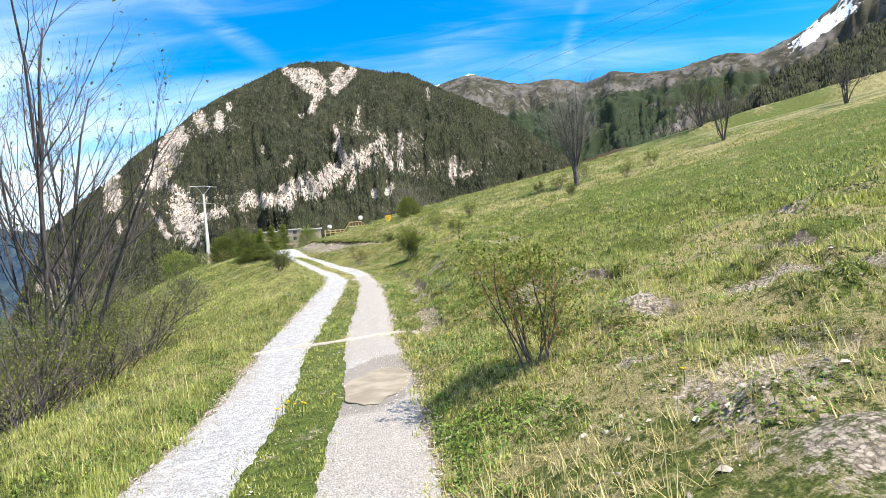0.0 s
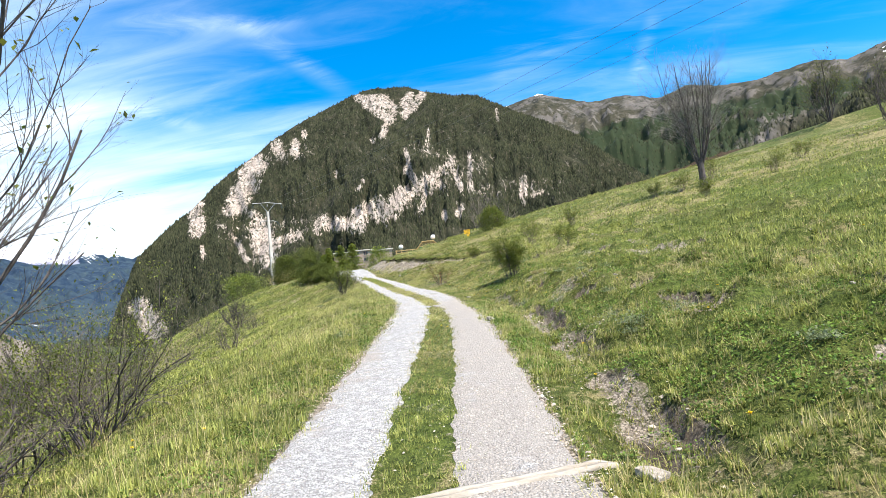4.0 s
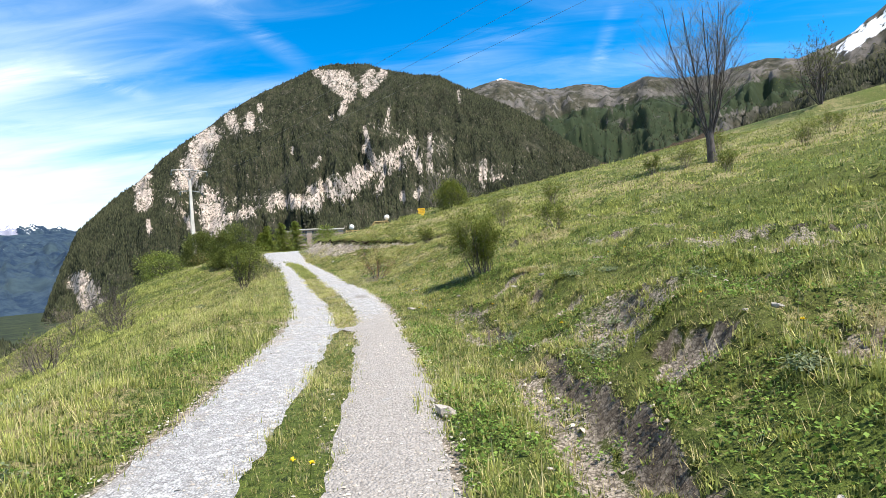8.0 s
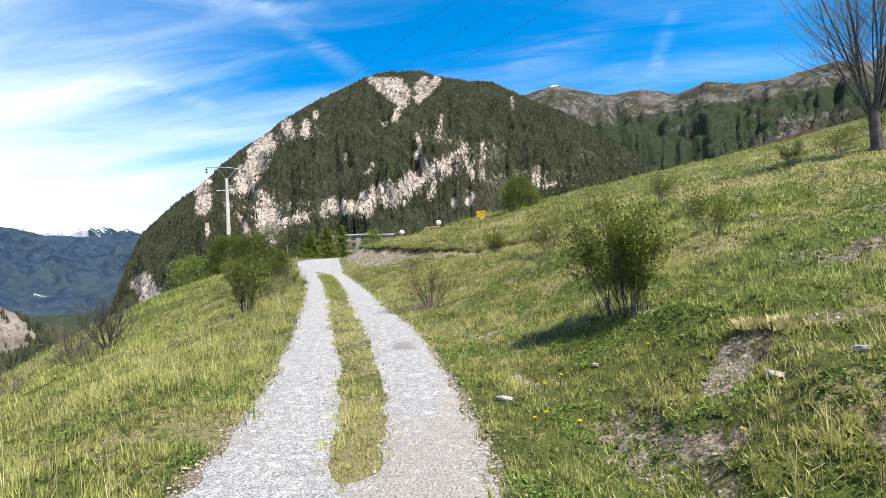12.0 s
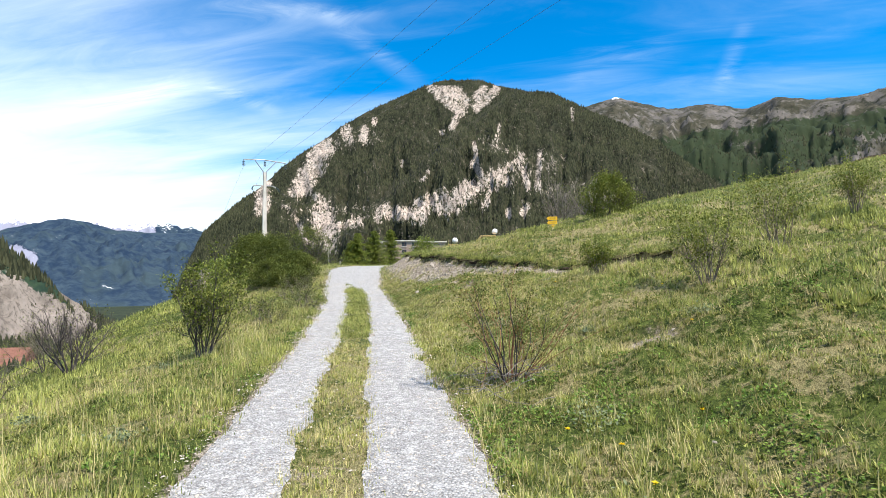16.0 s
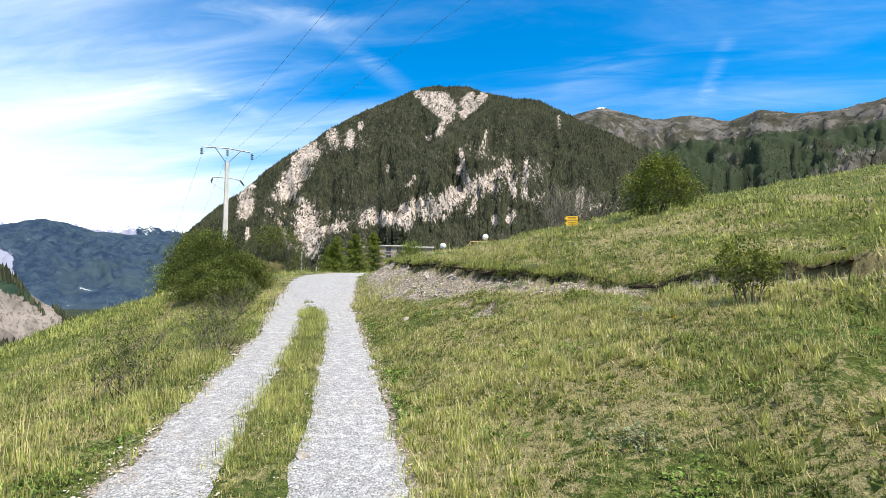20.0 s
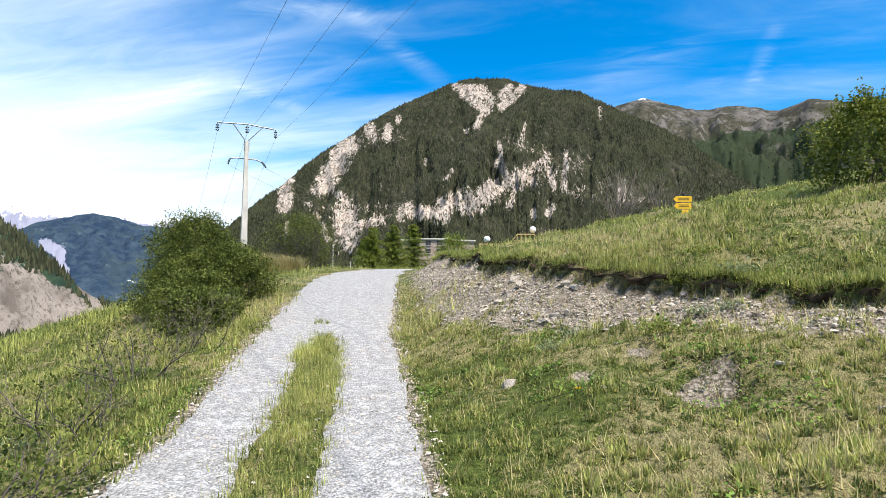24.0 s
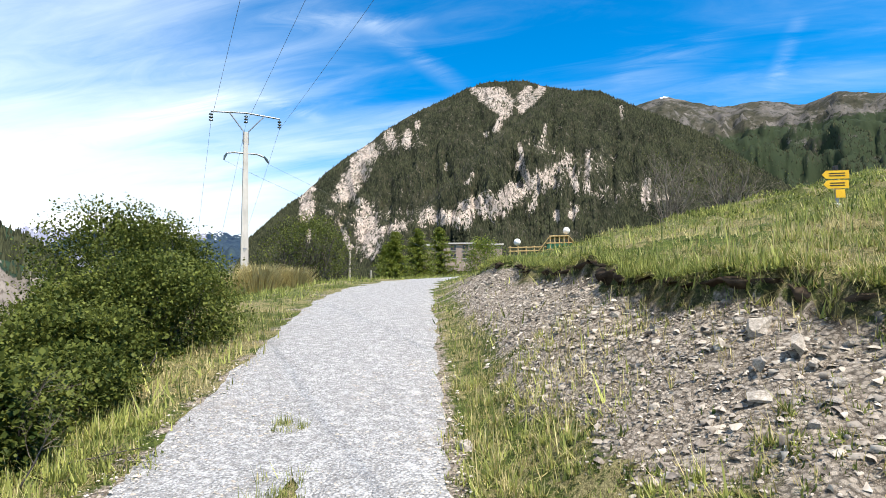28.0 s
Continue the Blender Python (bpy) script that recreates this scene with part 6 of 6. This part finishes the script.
def dandelion(x, y, h, seed):
    rs = np.random.RandomState(seed)
    ob = empty("dandelion", x, y, land1(x, y), "yellow dandelion in flower in the grass", "flower", "dandelions")
    t = Tubes()
    t.add([(0, 0, 0), (0.01, 0, h * 0.6), (0.015, 0.01, h)], [0.004, 0.004, 0.003], 4)
    part("stalk", t.mesh("stalk", "leaf"), ob)
    n = 26
    a = rs.rand(n) * 6.283
    me = scatter_mesh("flower_head", LEAF_V * np.array([0.7, 1, 1]), LEAF_F, np.tile([(0.015, 0.01, h)], (n, 1)), a, rs.rand(n) * 0.9, 0.026 * (0.8 + 0.4 * rs.rand(n)), "petal", rs.rand(n))
    part("flower_head", me, ob)


for k in range(64):
    if k < 9:
        x0, y0 = -2.15 + 0.22 * rs.randn(), 7.6 + 0.3 * rs.randn()
    elif k < 15:
        x0, y0 = 0.2 + 0.5 * rs.randn(), 11.0 + 0.8 * rs.randn()
    elif k < 18:
        x0, y0 = -3.47 + 0.12 * rs.randn(), 28.8 + 0.15 * rs.randn()
    elif k < 19:
        x0, y0 = -2.18 + 0.2 * rs.randn(), 27.75 + 0.25 * rs.randn()
    elif k < 22:
        x0, y0 = -4.15 + 0.12 * rs.randn(), 32.95 + 0.15 * rs.randn()
    elif k < 24:
        x0, y0 = -3.64 + 0.1 * rs.randn(), 20.85 + 0.2 * rs.randn()
    else:
        s0, u0 = np.array([48 * rs.rand()]), (1.9 + 7 * rs.rand() ** 2) * (1 if rs.rand() < 0.8 else -1)
        xx, yy, _, dx0, dy0 = along(s0)
        x0, y0 = float(xx[0] + u0 * dy0[0]), float(yy[0] - u0 * dx0[0])
    dandelion(x0, y0, 0.10 + 0.08 * rs.rand(), 300 + k)


def weed(x, y, r, seed, mat, label):
    """A low rosette of broad leaves."""
    rs = np.random.RandomState(seed)
    n = 230
    ob = empty("weed", x, y, land1(x, y), label, "plant", "broad-leaved weeds")
    p = np.c_[rs.randn(n, 2) * r * 0.55, np.abs(rs.randn(n)) * r * 0.28]
    tagged(part("leaf", scatter_mesh("leaf", LEAF_V * np.array([1.1, 1, 1]), LEAF_F, p, rs.rand(n) * 6.283, (rs.rand(n) - 0.2) * 1.4, 0.034 * (0.6 + 0.9 * rs.rand(n)), mat, rs.rand(n)), ob), kind="stuff")


for k in range(60):
    s0 = np.array([4 + 46 * rs.rand()])
    u0 = (1.8 + 3.6 * rs.rand()) * (1 if rs.rand() < 0.75 else -1)
    xx, yy, _, dx0, dy0 = along(s0)
    silver = rs.rand() < 0.55
    weed(float(xx[0] + u0 * dy0[0]), float(yy[0] - u0 * dx0[0]), 0.14 + 0.16 * rs.rand(), 400 + k, "silver_leaf" if silver else "leaf", "grey-green leafy weed in the verge" if silver else "bright green leafy weed in the verge")


for k, (x, y, r, mat) in enumerate(((-2.95, 32.48, 0.22, "silver_leaf"), (-8.45, 50.06, 0.16, "silver_leaf"), (-8.13, 50.23, 0.18, "silver_leaf"), (-8.52, 51.17, 0.20, "leaf"), (-7.9, 50.7, 0.20, "silver_leaf"), (-8.9, 49.3, 0.25, "leaf"), (-7.4, 39.9, 0.16, "leaf"))):
    weed(x, y, r, 480 + k, mat, "grey-green leafy weed on stony soil" if mat == "silver_leaf" else "bright green leafy weed on stony soil")


def straw_clump(x, y, r, h, n, seed):
    rs = np.random.RandomState(seed)
    a = rs.rand(n) * 6.283
    d = np.abs(rs.randn(n)) * r * 0.5
    ob = empty("dry_grass_clump", x, y, land1(x, y), "tall clump of pale dry grass", "grass clump", "dry grass clumps")
    p = np.c_[np.cos(a) * d, np.sin(a) * d, np.zeros(n)]
    hh = h * (0.5 + 0.6 * rs.rand(n))
    tagged(part("blade", scatter_mesh("blade", BLADE_V, BLADE_F, p, a - 1.57, -0.1 - 0.5 * rs.rand(n) * d / r, np.c_[np.full(n, 0.026), hh, hh], "dry", rs.rand(n)), ob), kind="stuff")


for k, (x, y, r, h, n) in enumerate(((-25.4, 68.4, 0.9, 1.25, 2600), (-26.7, 67.8, 0.8, 1.1, 2000), (-24.3, 69.2, 0.6, 0.95, 1400), (-29.0, 73.2, 1.3, 1.5, 1200), (-27.6, 69.6, 0.7, 1.2, 1400), (-1.20, 29.75, 0.26, 0.13, 220), (-1.45, 29.95, 0.22, 0.12, 160))):
    straw_clump(x, y, r, h, n, k + 1)


# ---------------------------------------------------------------- gravel, grass (uncountable)


def lay(s, u):
    x, y, _, dx, dy = along(s)
    return x + u * dy, y - u * dx


def gravel_stones():
    rs = np.random.RandomState(8)
    tv = np.array([(-1, -0.7, -0.2), (1, -0.6, -0.2), (0.8, 0.8, -0.2), (-0.9, 0.6, -0.2), (-0.4, -0.1, 0.55), (0.45, 0.15, 0.45)])
    tf = np.array([(0, 1, 5), (0, 5, 4), (1, 2, 5), (2, 3, 4), (2, 4, 5), (3, 0, 4)])
    n = 30000
    s = 1 + 54 * rs.rand(n)
    side = np.where(rs.rand(n) < 0.5, -1, 1)
    u = side * (0.12 + (half_width(s) + 0.05) * rs.rand(n) ** 0.9) + (side < 0) * left_trim(s) * 0.8
    x, y = lay(s, u)
    size = 0.004 + 0.006 * rs.rand(n) + 0.014 * rs.rand(n) ** 6
    inside = (np.abs(u) > np.where(u < 0, strip_edge(s, -1), strip_edge(s, 1))) | (rs.rand(n) < 0.25)
    x, y, size = x[inside], y[inside], size[inside]
    n = len(x)
    p = np.c_[x, y, land(x, y) + 0.020]
    me = scatter_mesh("gravel", tv, tf, p, rs.rand(n) * 6.283, 0.3 * rs.randn(n), np.c_[size, size * (0.6 + 0.4 * rs.rand(n)), size * 0.7], "rubble", 0.35 + 0.65 * rs.rand(n))
    tagged(new("gravel", me), "loose pale gravel stones on the track", "gravel", kind="stuff")
    # broken stones on the scree bank, in the ditch and in the hollows
    n = 110000
    s = 41 + 22 * rs.rand(n) ** 1.4
    u = np.interp(s, LIP_S, LIP_U) - (np.interp(s, LIP_S, SCREE_W) + 0.4) * rs.rand(n) + 0.2
    k = n * 2 // 5
    s[:k], u[:k] = 1 + 37 * rs.rand(k), 1.4 + 6 * rs.rand(k) ** 1.3
    x, y = lay(s, u)
    bare, lip = bare_patch(x, y)
    ok = (rs.rand(n) < bare * 0.9) & (lip < 0.5)
    x, y = x[ok], y[ok]
    n = len(x)
    size = 0.005 + 0.007 * rs.rand(n) + 0.034 * rs.rand(n) ** 9
    p = np.c_[x, y, land(x, y) + 0.005]
    me = scatter_mesh("scree", tv, tf, p, rs.rand(n) * 6.283, 0.9 * rs.randn(n), np.c_[size, size * (0.5 + 0.5 * rs.rand(n)), size * 0.9], "rubble", rs.rand(n) ** 1.3 * 0.8)
    tagged(new("scree", me), "broken pale stones on bare soil", "stones", kind="stuff")


gravel_stones()


def grass(name, label, mat, seed, n, s_rng, u_rng, power, width, height, lean=0.6, keep=0.96, dry_like=0.0, cell=0.16):
    """Blades in tufts. dry_like: +1 grows where the meadow is dry, -1 where it is green."""
    rs = np.random.RandomState(seed)
    s = s_rng[0] + (s_rng[1] - s_rng[0]) * rs.rand(n)
    u = u_rng[0] + (u_rng[1] - u_rng[0]) * rs.rand(n) ** power
    x, y = lay(s, u)
    # tufts: pull blades towards the knots of a jittered grid
    gx, gy = np.floor(x / cell), np.floor(y / cell)
    jx = (np.sin(gx * 127.1 + gy * 311.7) * 43758.5453) % 1.0
    jy = (np.sin(gx * 269.5 + gy * 183.3) * 43758.5453) % 1.0
    cx, cy = (gx + jx) * cell, (gy + jy) * cell
    pull = 0.7 * rs.rand(n)
    x, y = x + (cx - x) * pull, y + (cy - y) * pull
    jt = (np.sin(gx * 95.3 + gy * 57.9) * 43758.5453) % 1.0
    st, ut, _ = to_track(x, y)
    hw = half_width(st) - np.where(ut < 0, left_trim(st), 0.0)
    strip = (np.abs(ut) < np.where(ut < 0, strip_edge(st, -1), strip_edge(st, 1)) + 0.02 + 0.09 * rs.randn(n)) & (st < 51.8)
    strip |= (np.hypot(st - 52.7, ut + 0.20) < 0.15)
    verge = np.abs(ut) > hw + 0.02 + 0.20 * value_noise(x * 1.7, y * 1.7, 16, 3) + 0.07 * rs.randn(n)
    bare, lip = bare_patch(x, y)
    patch = value_noise(x * 0.9, y * 0.9, 17, 3)
    clump = value_noise(x * 3.4, y * 3.4, 18, 3, 0.6)
    dry = dryness(x, y, st, ut)
    wanted = 1.0 if dry_like == 0 else (np.clip(0.12 + 1.5 * dry, 0, 1) if dry_like > 0 else np.clip(1.25 - 0.95 * dry, 0.2, 1))
    ok = (verge | strip) & (rs.rand(n) > bare * keep) & (rs.rand(n) < (1.0 + 0.5 * patch + 0.6 * clump) * wanted)
    ok &= np.hypot((x + 1.35) / 0.55, (y - 9.0) / 1.6) > 1.0
    x, y, st, ut, patch, clump, jt, dry = (a[ok] for a in (x, y, st, ut, patch, clump, jt, dry))
    n = len(x)
    tall = 0.8 + 0.5 * patch + 0.5 * clump
    tall = tall * np.where(ut < 0, 1.2, 1.0) * np.where(np.abs(ut) < 0.6, 0.62, 1.0)
    h = height * np.clip(tall, 0.3, 2) * (0.40 + 0.7 * rs.rand(n) + 0.7 * rs.rand(n) ** 6) * (0.65 + 0.75 * jt ** 2)
    w = width * (0.7 + 0.6 * rs.rand(n))
    p = np.c_[x, y, land(x, y) - 0.008]
    late = smooth01(st, 40, 46) * (np.abs(ut) > 0.7)
    tone = np.clip(0.40 - 0.10 * late + 0.40 * patch + 0.65 * clump + 0.35 * (jt - 0.5) + 0.3 * (dry - 0.35) + 0.30 * rs.randn(n), 0, 1)
    me = scatter_mesh(name, BLADE_V[[0, 1, 4]], np.array([(0, 1, 2)]), p, rs.rand(n) * 6.283, lean * rs.randn(n) - 0.1, np.c_[w, h, h], mat, tone)
    tagged(new(name, me), label, "grass", kind="stuff")


grass("meadow_grass", "short green alpine meadow grass", "grass", 1, 1200000, (2.5, 51), (0.95, 6.0), 1.35, 0.016, 0.066, 0.95, dry_like=-1)
grass("meadow_grass", "short green alpine meadow grass higher up the slope", "grass", 21, 300000, (0, 56), (5.5, 13), 1.2, 0.026, 0.13, 0.8, dry_like=-1, cell=0.22)
grass("verge_grass", "green grass along the lower verge", "grass", 2, 520000, (3, 53), (-5.0, -0.85), 0.72, 0.014, 0.095, 0.85, dry_like=-1)
grass("verge_grass", "green grass on the slope below the verge", "grass", 22, 140000, (0, 60), (-10, -4.5), 0.8, 0.026, 0.15, 0.7, dry_like=-1, cell=0.22)
grass("strip_grass", "green grass strip between the wheel ruts", "grass", 3, 120000, (2, 54), (-0.5, 0.55), 1.0, 0.012, 0.095, 0.9)
grass("straw", "pale dry grass stalks among the green", "dry", 4, 260000, (1, 56), (-7, 8), 1.0, 0.008, 0.12, 0.9, 0.95, 1.0)
grass("lying_straw", "flattened dry grass lying on the ground", "dry", 10, 240000, (1, 54), (1.0, 7), 1.2, 0.008, 0.17, 1.5, 0.5, 1.0)
grass("late_straw", "pale dry grass stalks thick among the green", "dry", 24, 170000, (28, 60), (-5, 8), 1.0, 0.008, 0.10, 0.95, 0.97, 1.0)
grass("bank_foot_grass", "short grass between the track and the bank", "grass", 11, 170000, (36, 54), (0.95, 5.0), 1.1, 0.013, 0.085, 0.9)
grass("upper_grass", "coarser grass farther up the meadow", "grass", 5, 200000, (-4, 100), (11, 45), 1.5, 0.050, 0.19, 0.8)
grass("lower_grass", "coarser grass on the slope below the track", "grass", 6, 110000, (-4, 80), (-28, -9), 0.6, 0.042, 0.19)
grass("far_grass", "grass beside the far end of the track", "grass", 7, 60000, (50, 104), (-9, 12), 1.0, 0.024, 0.20)
grass("upper_straw", "dry grass farther up the meadow", "dry", 8, 60000, (-4, 100), (8, 42), 1.6, 0.022, 0.17, 0.8)
grass("tall_stalks", "tall pale dry stalks along the lower verge", "dry", 12, 9000, (4, 46), (-4.5, -1.15), 0.6, 0.006, 0.36, 0.45)
grass("strip_tufts", "taller grass near the end of the strip", "grass", 13, 30000, (40, 53), (-0.34, 0.38), 1.0, 0.007, 0.22)
grass("strip_straw", "dry brown grass in the strip between the ruts", "dry", 9, 60000, (14, 54), (-0.45, 0.5), 1.0, 0.006, 0.13, 0.8)


def herbs():
    """Clover and other small broad leaves close to the ground."""
    rs = np.random.RandomState(19)
    n = 260000
    x, y = lay(1 + 50 * rs.rand(n), 1.1 + 5.5 * rs.rand(n) ** 1.4)
    k = n // 4
    x[:k], y[:k] = lay(1 + 50 * rs.rand(k), -0.95 - 2.6 * rs.rand(k) ** 1.3)
    st, ut, _ = to_track(x, y)
    bare, _ = bare_patch(x, y)
    spot = value_noise(x * 1.6, y * 1.6, 44, 3) - 0.35 * (dryness(x, y, st, ut) - 0.3) - 0.14 * smooth01(st, 30, 40)
    ok = (spot > 0.06) & (rs.rand(n) > bare) & ((ut > half_width(st) + 0.06) | (ut < left_trim(st) - half_width(st) - 0.06))
    x, y, spot = x[ok], y[ok], spot[ok]
    n = len(x)
    p = np.c_[x, y, land(x, y) + 0.012 + 0.06 * rs.rand(n) * np.clip(spot * 3, 0, 1)]
    me = scatter_mesh("herb", LEAF_V * np.array([1.5, 1, 1]), LEAF_F, p, rs.rand(n) * 6.283, 0.15 + 0.6 * rs.randn(n), 0.018 + 0.022 * rs.rand(n), "herb", np.clip(0.45 + 0.35 * rs.randn(n), 0, 1))
    tagged(new("herbs", me), "low clover and broad-leaved herbs in the meadow", "herbs", kind="stuff")


herbs()


def lip_grass():
    """Turf hanging over the top of the cut bank."""
    rs = np.random.RandomState(29)
    n = 22000
    s = 43 + 21 * rs.rand(n)
    lu = np.interp(s, LIP_S, LIP_U) + 0.4 * value_noise(s * 1.3, s * 0 + 3.3, 5, 4, 0.6)
    x, y = lay(s, lu - 0.06 + 0.5 * rs.rand(n) ** 1.5)
    gap = value_noise(s * 2.3, s * 0 + 1, 63, 3)
    ok = gap > -0.25
    x, y, s = x[ok], y[ok], s[ok]
    n = len(x)
    _, _, _, dx, dy = along(s)
    h = 0.10 * (0.5 + 0.8 * rs.rand(n))
    top = land(x + 0.15 * dy, y - 0.15 * dx) - 0.03
    yaw = np.arctan2(-dy, -dx) + 3.14159 / 2 + 3.14159 / 2 + 0.9 * rs.randn(n)
    me = scatter_mesh("lip_grass", BLADE_V[[0, 1, 4]], np.array([(0, 1, 2)]), np.c_[x, y, top], yaw, 0.7 * rs.randn(n), np.c_[np.full(n, 0.012), h, h], "grass", np.clip(0.45 + 0.35 * rs.randn(n), 0, 1))
    tagged(new("lip_grass", me), "grass hanging over the eroded edge of the bank", "grass", kind="stuff")


lip_grass()
